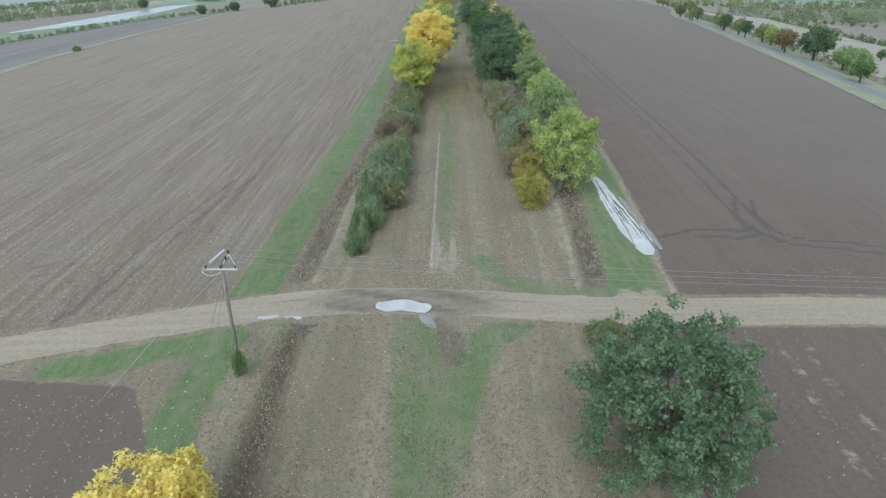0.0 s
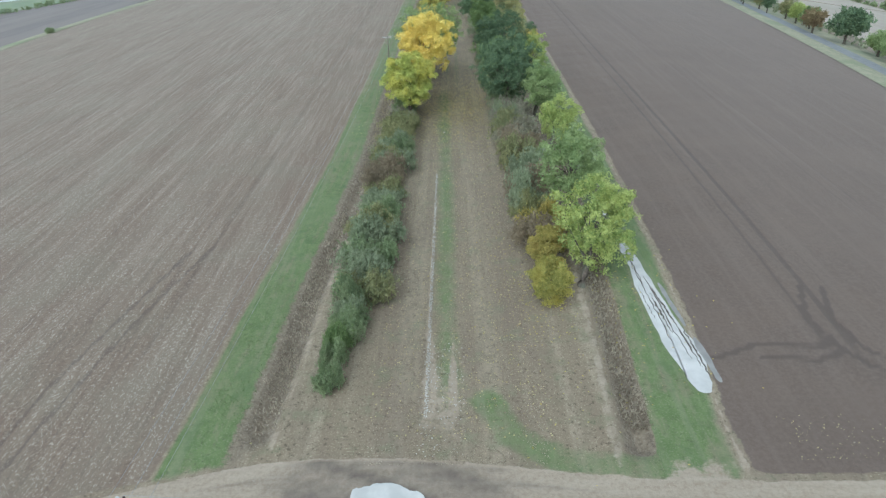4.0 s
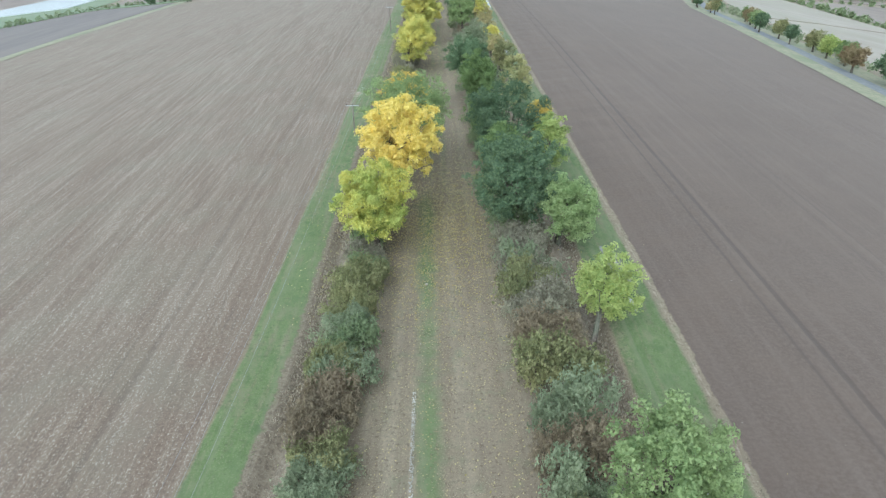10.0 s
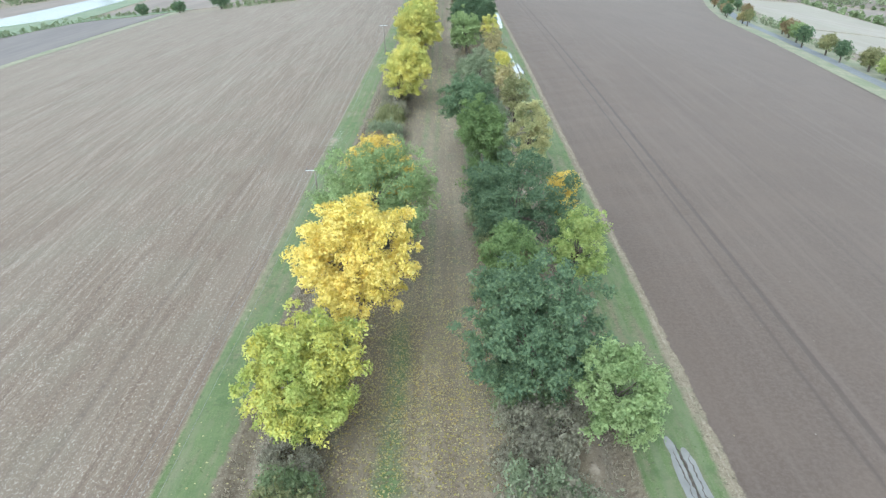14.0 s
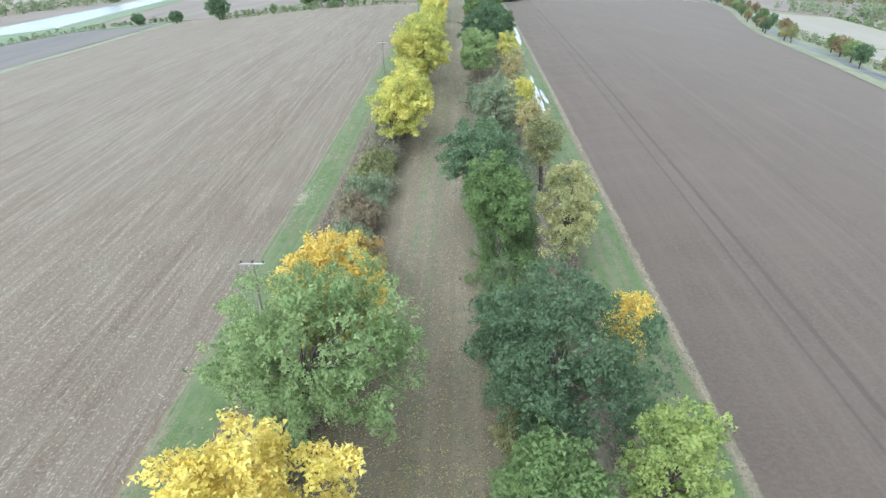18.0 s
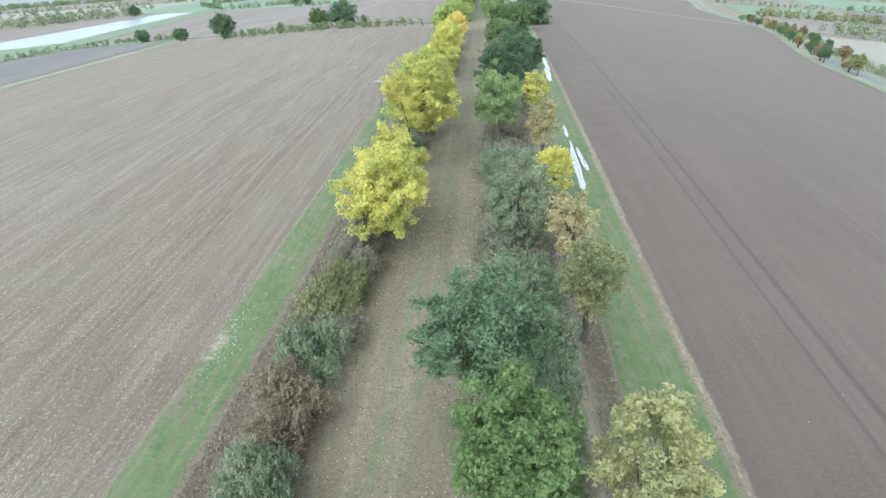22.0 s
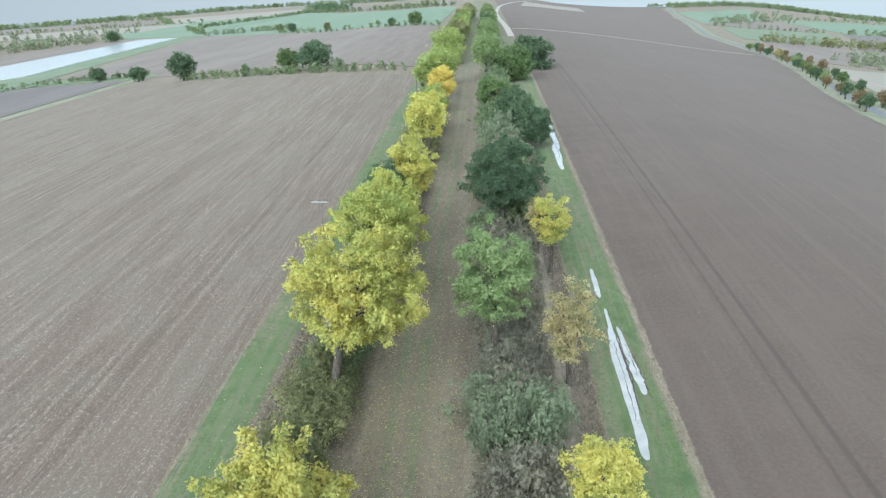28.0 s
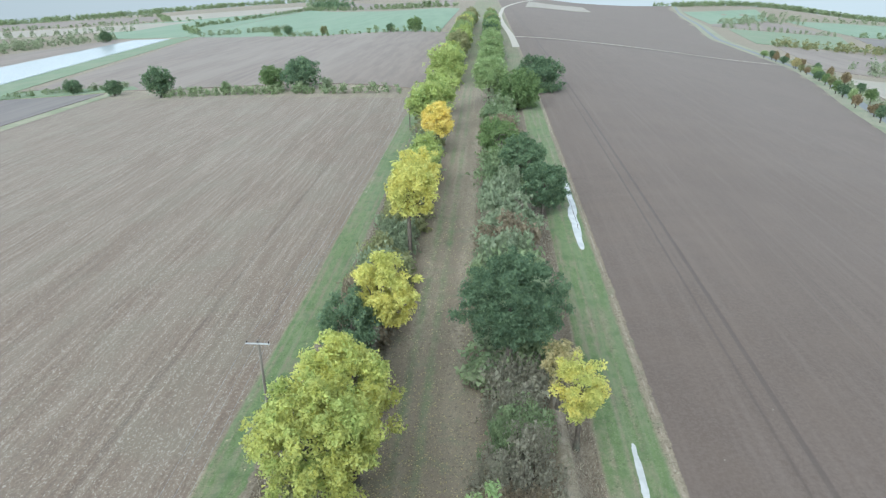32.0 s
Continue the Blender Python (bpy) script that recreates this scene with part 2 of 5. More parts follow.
GROUND = ground_material()
BARK = plain("bark", (0.07, 0.055, 0.042), (0.17, 0.14, 0.11), 6.0, 0.9, (0.12, 0.13, 0.09), (1, 1, 0.3), 0.6, 0.03)
POLEWOOD = plain("weathered_pole_wood", (0.13, 0.11, 0.085), (0.24, 0.21, 0.17), 5.0, 0.85, (0.18, 0.17, 0.15), (1, 1, 0.1))
STEEL = plain("galvanised_steel", (0.38, 0.375, 0.36), (0.5, 0.495, 0.475), 9.0, 0.6)
PORCELAIN = plain("dark_porcelain", (0.035, 0.022, 0.018), (0.06, 0.035, 0.027), 9.0, 0.35)
WIRE = plain("wire", (0.22, 0.22, 0.215), (0.32, 0.32, 0.31), 9.0, 0.5)
LEAF = {
    "chalk": leaf_material("chalk_crumbs", ((0.5, 0.48, 0.43), (0.62, 0.6, 0.55), (0.72, 0.7, 0.65))),
    "oak": leaf_material("oak_leaves", ((0.1, 0.149, 0.086), (0.151, 0.211, 0.114), (0.227, 0.297, 0.153)), (0.128, 0.181, 0.111)),
    "deep": leaf_material("deep_green_leaves", ((0.135, 0.19, 0.078), (0.19, 0.258, 0.1), (0.26, 0.335, 0.13)), (0.17, 0.228, 0.095)),
    "green": leaf_material("ash_leaves", ((0.225, 0.3, 0.13), (0.3, 0.38, 0.165), (0.385, 0.46, 0.2)), (0.29, 0.345, 0.16)),
    "lime": leaf_material("yellow_green_leaves", ((0.262, 0.34, 0.112), (0.37, 0.436, 0.144), (0.5, 0.535, 0.186)), (0.44, 0.5, 0.165)),
    "turning": leaf_material("half_turned_leaves", ((0.41, 0.43, 0.125), (0.56, 0.555, 0.165), (0.7, 0.66, 0.21)), (0.78, 0.65, 0.16)),
    "limegold": leaf_material("lime_leaves_turning_yellow", ((0.38, 0.44, 0.12), (0.52, 0.56, 0.16), (0.64, 0.64, 0.2)), (0.82, 0.7, 0.15)),
    "yellow": leaf_material("yellow_leaves", ((0.64, 0.52, 0.11), (0.8, 0.66, 0.165), (0.88, 0.76, 0.27)), (0.82, 0.64, 0.15)),
    "gold": leaf_material("golden_leaves", ((0.52, 0.41, 0.09), (0.72, 0.56, 0.12), (0.82, 0.66, 0.2)), (0.7, 0.5, 0.11)),
    "amber": leaf_material("amber_leaves", ((0.3, 0.265, 0.08), (0.42, 0.36, 0.105), (0.52, 0.44, 0.14)), (0.44, 0.31, 0.1)),
    "maple": leaf_material("field_maple_leaves", ((0.25, 0.25, 0.075), (0.37, 0.355, 0.1), (0.48, 0.44, 0.13)), (0.5, 0.41, 0.1)),
    "copper": leaf_material("coppery_leaves", ((0.36, 0.235, 0.1), (0.48, 0.32, 0.13), (0.54, 0.42, 0.18)), (0.3, 0.32, 0.14)),
    "paleolive": leaf_material("pale_olive_leaves", ((0.3, 0.31, 0.145), (0.41, 0.405, 0.19), (0.52, 0.49, 0.24)), (0.46, 0.42, 0.19)),
    "limeyellow": leaf_material("yellowish_lime_leaves", ((0.35, 0.41, 0.12), (0.47, 0.52, 0.16), (0.6, 0.61, 0.2)), (0.66, 0.6, 0.15)),
    "straw": leaf_material("pale_yellow_leaves", ((0.330, 0.297, 0.143), (0.462, 0.407, 0.198), (0.594, 0.517, 0.275)), (0.528, 0.429, 0.209)),
    "olive": leaf_material("olive_leaves", ((0.19, 0.205, 0.1), (0.275, 0.28, 0.13), (0.37, 0.36, 0.175)), (0.34, 0.31, 0.15)),
    "rust": leaf_material("rust_leaves", ((0.2, 0.165, 0.115), (0.28, 0.225, 0.15), (0.36, 0.29, 0.19)), (0.3, 0.255, 0.16)),
    "russet": leaf_material("russet_leaves", ((0.23, 0.165, 0.1), (0.31, 0.23, 0.13), (0.39, 0.3, 0.17)), (0.29, 0.25, 0.13)),
    "grey": leaf_material("grey_green_leaves", ((0.227, 0.265, 0.162), (0.285, 0.326, 0.197), (0.356, 0.395, 0.240)), (0.317, 0.326, 0.207)),
    "brown": leaf_material("bare_brown_twigs", ((0.240, 0.219, 0.162), (0.304, 0.278, 0.204), (0.381, 0.349, 0.251)), (0.304, 0.301, 0.201)),
    "bramble": leaf_material("dark_hedge_leaves", ((0.182, 0.233, 0.119), (0.240, 0.299, 0.153), (0.323, 0.381, 0.194)), (0.278, 0.291, 0.174)),
}


# ---- the land ----
def land(x, y):
    """Height of the wide land, without ditches and ruts."""
    x, y = np.asarray(x, float), np.asarray(y, float)
    ul, ur = np.maximum(-x - 25.0, 0.0), np.maximum(x - 25.0, 0.0)
    z = -22.0 * (1 - np.exp(-((ul / 130.0) ** 1.6))) - 34.0 * (1 - np.exp(-((ur / 150.0) ** 1.6)))
    d = np.maximum(y - 220.0, 0.0)
    z = z - 0.045 * d * d / (d + 330.0) - 0.055 * np.maximum(np.abs(x) - 200.0, 0.0)
    z = z + 26 * np.exp(-((x - 860) ** 2) / 250.0**2 - ((y - 2500) ** 2) / 420.0**2) + 12 * np.exp(-((x + 750) ** 2 + (y - 2500) ** 2) / 420.0**2)
    r = np.hypot(x, y - 100)
    return z - 0.06 * np.maximum(r - 2700.0, 0.0)


def west_shift(y):
    """The western strips draw nearer to the ride as it goes north."""
    return np.interp(y, (40, 52, 64, 79, 97, 170, 186, 206, 232, 266), (-1.6, -1.2, -0.8, -0.1, 0.7, 1.0, 1.3, 1.5, 1.6, 2.2))


def east_shift(y):
    return -2.8 * np.exp(-np.maximum(y - 50.0, 0.0) / 22.0)


TRACK_X = (-60, -44, -30, -20, -12.4, -4, 4.5, 12.5, 24.5, 32, 60)
TRACK_Y = (34.0, 35.2, 38.7, 41.9, 44.4, 44.7, 43.8, 42.7, 42.7, 43.0, 43.4)


def track_bend(x):
    """Line of the dirt track that crosses the ride, as a shift of y."""
    x = np.asarray(x, float)
    return sum(np.interp(x + o, TRACK_X, TRACK_Y) for o in (-4, -2, 0, 2, 4)) / 5 - 43.3


ROAD = [(60, -60), (68, 30), (80, 90), (90, 135), (100, 198), (106, 250), (118, 325), (128, 395), (150, 470), (180, 560), (206, 655), (222, 760), (256, 985), (360, 1400), (520, 2135), (700, 2900)]


def road_edge(y):
    """The eastern field's edge along the road, as x."""
    return np.interp(y, [p[1] for p in ROAD], [p[0] for p in ROAD])


def smooth(a, b, v):
    t = np.clip((v - a) / (b - a), 0, 1)
    return t * t * (3 - 2 * t)


def band(v, a, b, soft=0.3):
    return smooth(a - soft, a + soft, v) * (1 - smooth(b - soft, b + soft, v))


def near_line(x, y, pts, width):
    """How near each place is to a line of points: 1 on it, 0 beyond its width."""
    best = np.full(np.shape(x), 1e9)
    for (ax, ay), (bx, by) in zip(pts, pts[1:]):
        k = np.clip(((x - ax) * (bx - ax) + (y - ay) * (by - ay)) / ((bx - ax) ** 2 + (by - ay) ** 2), 0, 1)
        best = np.minimum(best, np.hypot(x - ax - k * (bx - ax), y - ay - k * (by - ay)))
    return 1 - smooth(width * 0.5, width * 1.1, best)


def wave(v, seed, size):
    """Smooth uneven line: a sum of a few sines of its own."""
    g = np.random.default_rng(seed)
    return sum(np.sin(v / size * f + g.uniform(0, 6.3)) / f for f in (1.0, 1.7, 2.9, 5.1, 9.3)) / 2.2


def axis(lo, a, b, hi, step, grow):
    mid = list(np.arange(a, b + 1e-6, step))
    up, s = [], step
    while (up[-1] if up else b) < hi:
        s *= grow
        up.append((up[-1] if up else b) + s)
    down, s = [], step
    while (down[-1] if down else a) > lo:
        s *= grow
        down.append((down[-1] if down else a) - s)
    return np.array(down[::-1] + mid + up)


SX = axis(-4300, -32, 40, 4300, 0.4, 1.085)
VY = axis(-900, 8, 308, 4600, 0.5, 1.08)
TRAM_W = (-24.7, -45.2, -65.5, -86.0, -107.0)
TRAM_E = (30.5, 45.6, 60.5, 76.0)
for k in TRAM_W + TRAM_E:
    SX = np.concatenate([SX, [k + o + e for o in (-0.95, 0.95) for e in (-0.4, 0.0, 0.4)]])
SX = np.unique(np.round(SX, 2))
SX = SX[np.concatenate([[True], np.diff(SX) > 0.12])]
S, V = np.meshgrid(SX, VY)
near_w = np.exp(-(np.maximum(np.abs(V - 43.0) - 6.0, 0.0) / 14.0) ** 2)
GX = S + np.where(S < 0, west_shift(V) * smooth(-4, -9, S) * (1 - smooth(17.0, 23.5, -S)), east_shift(V) * smooth(12, 16, S) * np.exp(-np.maximum(S - 24, 0) / 12.0))
GY = V + track_bend(GX) * near_w
north, south = smooth(45.0, 46.2, V), 1 - smooth(40.6, 41.4, V)
on_track = band(V, 41.4, 45.2, 0.25)
# relief: ditches, banks, ruts and uneven grass
far_n, far_s = 1 - smooth(380, 400, V), smooth(-60, -30, V)
ditch_w = np.exp(-(((S + 11.3 + 0.25 * wave(V, 3, 9)) / 0.75) ** 2)) * smooth(46.6, 48.5, V) * far_n
ditch_s = (1 - smooth(40.4, 41.6, GY)) * far_s * smooth(5, 9, V)
south_x = GX + 11.35 + 0.2 * wave(GY, 3, 5)
cut = np.exp(-((south_x / 0.45) ** 2)) * ditch_s
mid_e = 13.9 - 2.2 * np.exp(-np.maximum(V - 47.0, 0.0) / 30.0)
DE = GX - mid_e
ditch_e = np.exp(-(((DE + 0.2 * wave(V, 5, 9)) / 0.75) ** 2)) * smooth(46.6, 48.0, V) * far_n
bank = 0.22 * np.exp(-(((S + 9.6) / 0.8) ** 2)) * north * far_n + 0.2 * np.exp(-(((DE + 1.7) / 0.7) ** 2)) * north * far_n
wheels = 0
wear = {30.5: 0.74, 45.6: 0.52, 60.5: 0.3, 76.0: 0.45}
for k in TRAM_W + TRAM_E:
    for o in (-0.95, 0.95):
        wheels = np.maximum(wheels, wear.get(k, 1.0) * (1 - smooth(0.18, 0.5, np.abs(S - k - o))))
wheels = wheels * smooth(52, 60, V) * (1 - smooth(372, 378, np.where(S < 0, V - 0.56 * np.maximum(-S - 38, 0), 0))) * (1 - smooth(1000, 1100, V))
turns = [
    [(19.2, 55.9), (22.8, 57.5), (27.9, 57.4), (29.4, 58.4)],
    [(23.0, 56.0), (27.0, 55.8), (29.0, 56.6)],
    [(32.2, 66), (30.6, 61), (31.3, 56.8), (33.5, 55.9), (39, 55.5), (60, 54.5)],
    [(30.3, 66), (28.6, 61), (29.5, 56.8), (30.6, 55.1), (32.7, 54.5), (38.1, 53.9), (60, 52.6)],
    [(-38.1, 51.9), (-33.6, 51.5), (-30.4, 49.6), (-29.6, 47.5), (-29.3, 42.5)],
    [(-37, 50), (-34.1, 49.8), (-31.6, 47.9), (-30.6, 45.4), (-30.3, 42.0)],
    [(-25.6, 74), (-27.6, 62.6), (-29.1, 53.4), (-29.2, 46.2), (-30.0, 41.8)],
    [(-23.8, 74), (-26.2, 61.2), (-27.4, 50.4), (-27.8, 46.2), (-28.2, 43.2), (-25.8, 41.8)],
]
pale_marks = [[(22.6, 38.5), (22.2, 34.2), (21.7, 30.2), (21.3, 12)], [(24.3, 38.5), (23.8, 33.7), (24.2, 29), (24.6, 12)]]
marks = 0
for pts in turns:
    marks = np.maximum(marks, near_line(GX, GY, pts, 0.36))
ride_rut = np.maximum(np.exp(-(((S + 1.75 + 0.25 * wave(V, 8, 14)) / 0.35) ** 2)), np.exp(-(((S - 0.35 + 0.25 * wave(V, 9, 14)) / 0.35) ** 2)))
lumps = 0.035 * (wave(GX * 3.1 + GY, 11, 2.3) + wave(GY * 2.7 - GX, 12, 2.9)) * np.exp(-np.maximum(np.abs(GX) - 30, 0) / 10)
Z = land(GX, GY) - 1.15 * cut - 0.25 * np.exp(-((south_x / 1.5) ** 2)) * ditch_s - 0.62 * ditch_w - 0.66 * ditch_e + bank - 0.05 * wheels - 0.05 * ride_rut * band(V, 36, 130, 3) + lumps * (1 - 0.8 * on_track) * (1 - 0.9 * band(S, 15.2, 20.4, 0.5))
track_rut = sum(np.exp(-(((V - k) / 0.3) ** 2)) for k in (42.3, 44.1))
Z = Z - 0.06 * track_rut * on_track - 0.07 * marks * 0.5

# cover: green grass, bare dirt, dead ditch growth and painted hedge shade; west and east field soil; ruts
w1 = 0.5 * wave(V, 21, 12)
verge_w = band(S + 0.4 * w1, -16.6, -12.5, 0.4) * north * far_n
verge_e = band(S + 0.3 * w1, 15.0, 20.0, 0.4) * smooth(44.6, 46.0, V) * far_n
for k in (-13.7, -14.9, -15.9, 15.8, 17.2, 18.6):
    lane = (0.34 + 0.14 * smooth(90, 150, V)) * np.exp(-(((S - k + 0.2 * wave(V, int(k) + 60, 15)) / 0.3) ** 2))
    verge_w, verge_e = verge_w * (1 - lane), verge_e * (1 - lane)
ride_mid = 0.66 * np.exp(-(((S + 0.6 + 0.012 * (V - 70) + 0.15 * wave(V, 22, 10)) / 1.25) ** 2)) * band(V, 49, 130, 6)
ride_two = sum(0.42 * np.exp(-(((S - k + 0.2 * wave(V, 25, 20)) / 0.55) ** 2)) for k in (-0.75, 1.05)) * smooth(122, 138, V) * (1 - smooth(700, 720, V))
ride_wash = 0.1 * band(S, -3.5, 3.6, 1.0) * smooth(60, 200, V)
mouth = near_line(GX, GY, [(2.4, 51.6), (3.7, 48.3), (6.8, 46.3), (10.0, 45.6), (12.8, 45.8), (14.6, 48.2), (15.4, 51)], 1.5) * 0.66
fork = 0.66 * np.maximum(near_line(GX, GY, [(-2.9, 41), (-2.4, 35), (-1.7, 28), (-1.4, 8)], 2.3), near_line(GX, GY, [(4.8, 41.2), (2.2, 38.8), (0.5, 34), (-0.6, 27)], 1.9))
rough_w = 0.95 * np.maximum(near_line(GX, GY, [(-26.6, 35.7), (-23.6, 36.2), (-20.5, 37.8), (-16, 39.4)], 1.7), near_line(GX, GY, [(-16.8, 40), (-16.4, 35.5), (-16.6, 31), (-16, 24), (-15, 8)], 2.0))
rough_w = np.maximum(rough_w, 0.5 * near_line(GX, GY, [(-12.6, 41.8), (-13.4, 38), (-13.6, 36)], 0.8))
green = np.clip(verge_w * 1.0 + verge_e * 0.9 + np.maximum(ride_mid, ride_two) + ride_wash + mouth + (fork + rough_w) * south, 0, 1)
beyond = np.clip(smooth(395, 410, V) * band(S, -16, 20, 1) * 0.5, 0, 1)
green = np.maximum(green, beyond)
dark = np.clip(1.0 * cut + 0.25 * band(south_x, -2.4, 0.5, 0.9) * ditch_s + 1.4 * ditch_w + 1.15 * ditch_e + 0.55 * band(S, -13.2, -10.4, 0.4) * north * far_n + 0.55 * band(DE, -1.0, 1.0, 0.3) * smooth(46.6, 48.0, V) * far_n, 0, 1)
# shade at the hedge feet, painted into the ground as a darker strip
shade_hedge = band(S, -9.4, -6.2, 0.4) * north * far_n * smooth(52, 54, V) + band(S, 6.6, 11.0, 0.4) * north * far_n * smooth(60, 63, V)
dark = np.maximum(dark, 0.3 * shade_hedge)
hoof = 0.55 * np.clip(band(S, -3.0 + 0.08 * (V - 45), 1.4 - 0.08 * (V - 45), 1.0) * band(V, 45.0, 57.0, 8.0), 0, 1)
line_w = 0.8 * np.exp(-(((S + 1.75 + 0.25 * wave(V, 8, 14)) / 0.26) ** 2)) * band(V, 50, 92, 3)
line_e = 0.48 * np.exp(-(((S - 0.15 + 0.25 * wave(V, 9, 14)) / 0.16) ** 2)) * band(V, 50, 72, 3)
bank_bare = 0.5 * band(DE, -2.2, -1.2, 0.35) * north * far_n + 0.42 * band(S, -10.6, -9.6, 0.3) * north * far_n
margin_e = bank_bare + 0.48 * band(S, 20.1, 20.7, 0.2) * north + 0.45 * band(S, -16.5, -15.9, 0.2) * north * smooth(0.1, 0.6, wave(V, 31, 9))
gate = 0.6 * band(S, 15.0, 20.0, 2.0) * band(V, 44.0, 47.5, 1.6)
wet_patch = 0.6 * np.exp(-(((S + 16.0) / 1.0) ** 2 + ((V - 178) / 4.5) ** 2))
mud = 0.42 * near_line(GX, GY, [(-1.0, 42), (-0.2, 40), (0.6, 38.4)], 1.7)
for pts in pale_marks:
    mud = np.maximum(mud, 0.4 * near_line(GX, GY, pts, 0.7))
dirt = np.clip(on_track + hoof + line_w + line_e + margin_e + gate + wet_patch + mud, 0, 1)
west = np.clip((1 - smooth(-17.1, -16.5, S)) * smooth(-152, -147, S) * smooth(45.2, 46.4, V + 0.15 * np.maximum(-S - 60, 0)) * (1 - smooth(384, 388, V - 0.56 * np.maximum(-S - 38, 0))), 0, 1)
east = np.clip(smooth(20.5, 21.1, S), 0, 1) * smooth(45.4, 46.2, V) * (1 - smooth(-2, 4, GX - road_edge(GY))) * (1 - smooth(3000, 3100, V))
east = np.maximum(east, smooth(14.6, 15.6, S - 0.02 * (V - 20)) * south)
east = np.maximum(east, (1 - smooth(-19.6, -18.6, GX + 0.55 * (GY - 31.5))) * (1 - smooth(33.4, 34.4, GY + 0.1 * (GX + 22))))
patch = wave(GX + 0.4 * GY, 51, 2.2) + wave(GY - 0.3 * GX, 52, 3.1)
green = np.clip(green * (1 + 0.22 * patch), 0, 1) * (1 - west) * (1 - east)
rut = np.clip(np.maximum(wheels * np.where(S < 0, 0.46, 1.0), marks * np.maximum(0.62 * west, 0.95 * east)), 0, 1)
rut = np.maximum(rut, np.clip(track_rut, 0, 1) * (0.5 + 0.25 * band(S, -12, 8, 3)) * on_track * (0.8 + 0.3 * wave(GX, 44, 3.0)))
rut = np.maximum(rut, 0.85 * band(S, -10, 4, 3) * on_track * (0.75 + 0.25 * wave(GX * 2 + V * 5, 43, 2.0)))
rut = np.maximum(rut, 0.55 * near_line(GX, GY, [(-0.6, 42), (-0.2, 39.5), (0.1, 36.8)], 1.4))
rut = np.maximum(rut, 0.7 * band(S, -9, 2.5, 1.5) * band(V, 43.7, 45.0, 0.3) * (0.5 + 0.5 * wave(GX, 41, 1.3)))


def sheet(name, label, category, cols, rows):
    """One piece of the ground between lines of the grid, with its cover."""
    i0, i1 = (int(np.argmin(abs(SX - c))) for c in cols)
    j0, j1 = (int(np.argmin(abs(VY - r))) for r in rows)
    a, b = np.s_[j0 : j1 + 1, i0 : i1 + 1], (j1 - j0, i1 - i0)
    co = np.stack([GX[a], GY[a], Z[a]], -1).reshape(-1, 3)
    w = b[1] + 1
    q = (np.arange(b[0])[:, None] * w + np.arange(b[1])[None, :]).ravel()
    me = mesh_of(name, co, np.stack([q, q + 1, q + w + 1, q + w], 1), GROUND, True)
    for key, (r, g, bl) in (("cover", (green, dirt, dark)), ("field", (west, east, rut))):
        at = me.attributes.new(key, "FLOAT_COLOR", "POINT")
        at.data.foreach_set("color", np.stack([r[a], g[a], bl[a], np.ones_like(r[a])], -1).astype(np.float32).ravel())
    return tagged(new(name, me), label, category, kind="structure")


def mesh_of(name, co, faces, material, shade=False):
    """A mesh from arrays of corners and of faces that all have the same number of corners."""
    me = bpy.data.meshes.new(name)
    n, k = faces.shape
    me.vertices.add(len(co))
    me.vertices.foreach_set("co", np.asarray(co, np.float32).ravel())
    me.loops.add(n * k)
    me.loops.foreach_set("vertex_index", faces.astype(np.int32).ravel())
    me.polygons.add(n)
    me.polygons.foreach_set("loop_start", np.arange(0, n * k, k, dtype=np.int32))
    me.polygons.foreach_set("use_smooth", np.full(n, shade))
    me.materials.append(material)
    me.update(calc_edges=True)
    return me


ends = (SX[0], SX[-1], VY[0], VY[-1])
XW, XE = -150.0, 92.0
sheet("ground", "farmland falling away to the south of the track", "ground", (ends[0], ends[1]), (ends[2], 8))
sheet("ground", "rolling farmland beyond the western field", "ground", (ends[0], XW), (8, ends[3]))
sheet("ground", "rolling farmland beyond the eastern field", "ground", (XE, ends[1]), (8, ends[3]))
sheet("ground", "brown field beyond the western hedge, far off", "ground", (XW, -16), (450, ends[3]))
sheet("ground", "farmland far off to the north, falling away", "ground", (-16, XE), (400, ends[3]))
sheet("field_southwest", "bare brown field beside the dirt track", "field", (XW, -13), (8, 41))
sheet("grass_south", "dry mown grass with green wheel lines south of the track", "grass", (-13, 15), (8, 41))
sheet("field_southeast", "bare brown field with pale wheel tracks", "field", (15, XE), (8, 41))
sheet("dirt_track", "pale rutted dirt farm track with puddles", "track", (XW, XE), (41, 45.5))
sheet("field_west", "drilled field with pale straw streaks and tramlines", "field", (XW, -16), (45.5, 450))
sheet("verge_west", "strip of green grass beside the drilled field", "grass verge", (-16, -12.6), (45.5, 400))
sheet("ditch_west", "shallow ditch with dead brown growth", "ditch", (-12.6, -10), (45.5, 400))
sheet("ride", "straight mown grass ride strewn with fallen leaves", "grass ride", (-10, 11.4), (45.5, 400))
sheet("ditch_east", "shallow muddy ditch with a pale bank", "ditch", (11.4, 15), (45.5, 400))
sheet("verge_east", "strip of green grass with puddles beside the field", "grass verge", (15, 20.4), (45.5, 400))
sheet("field_east", "harrowed dark brown field with tramlines", "field", (20.4, XE), (45.5, 400))


# ---- trees and shrubs ----
def part(name, me, parent, label=""):
    """One mesh as an object under a thing or a part."""
    ob = new(name, me)
    ob.parent = parent
    return tagged(ob, label)


def thing(name, x, y, z, label, category, group="", turn=0.0):
    ob = new(name)
    ob.empty_display_size = 0.5
    ob.matrix_basis = pose(x, y, z, 0, 0, turn)
    return tagged(ob, label, category, group)


def ground_z(x, y):
    return float(land(x, y))


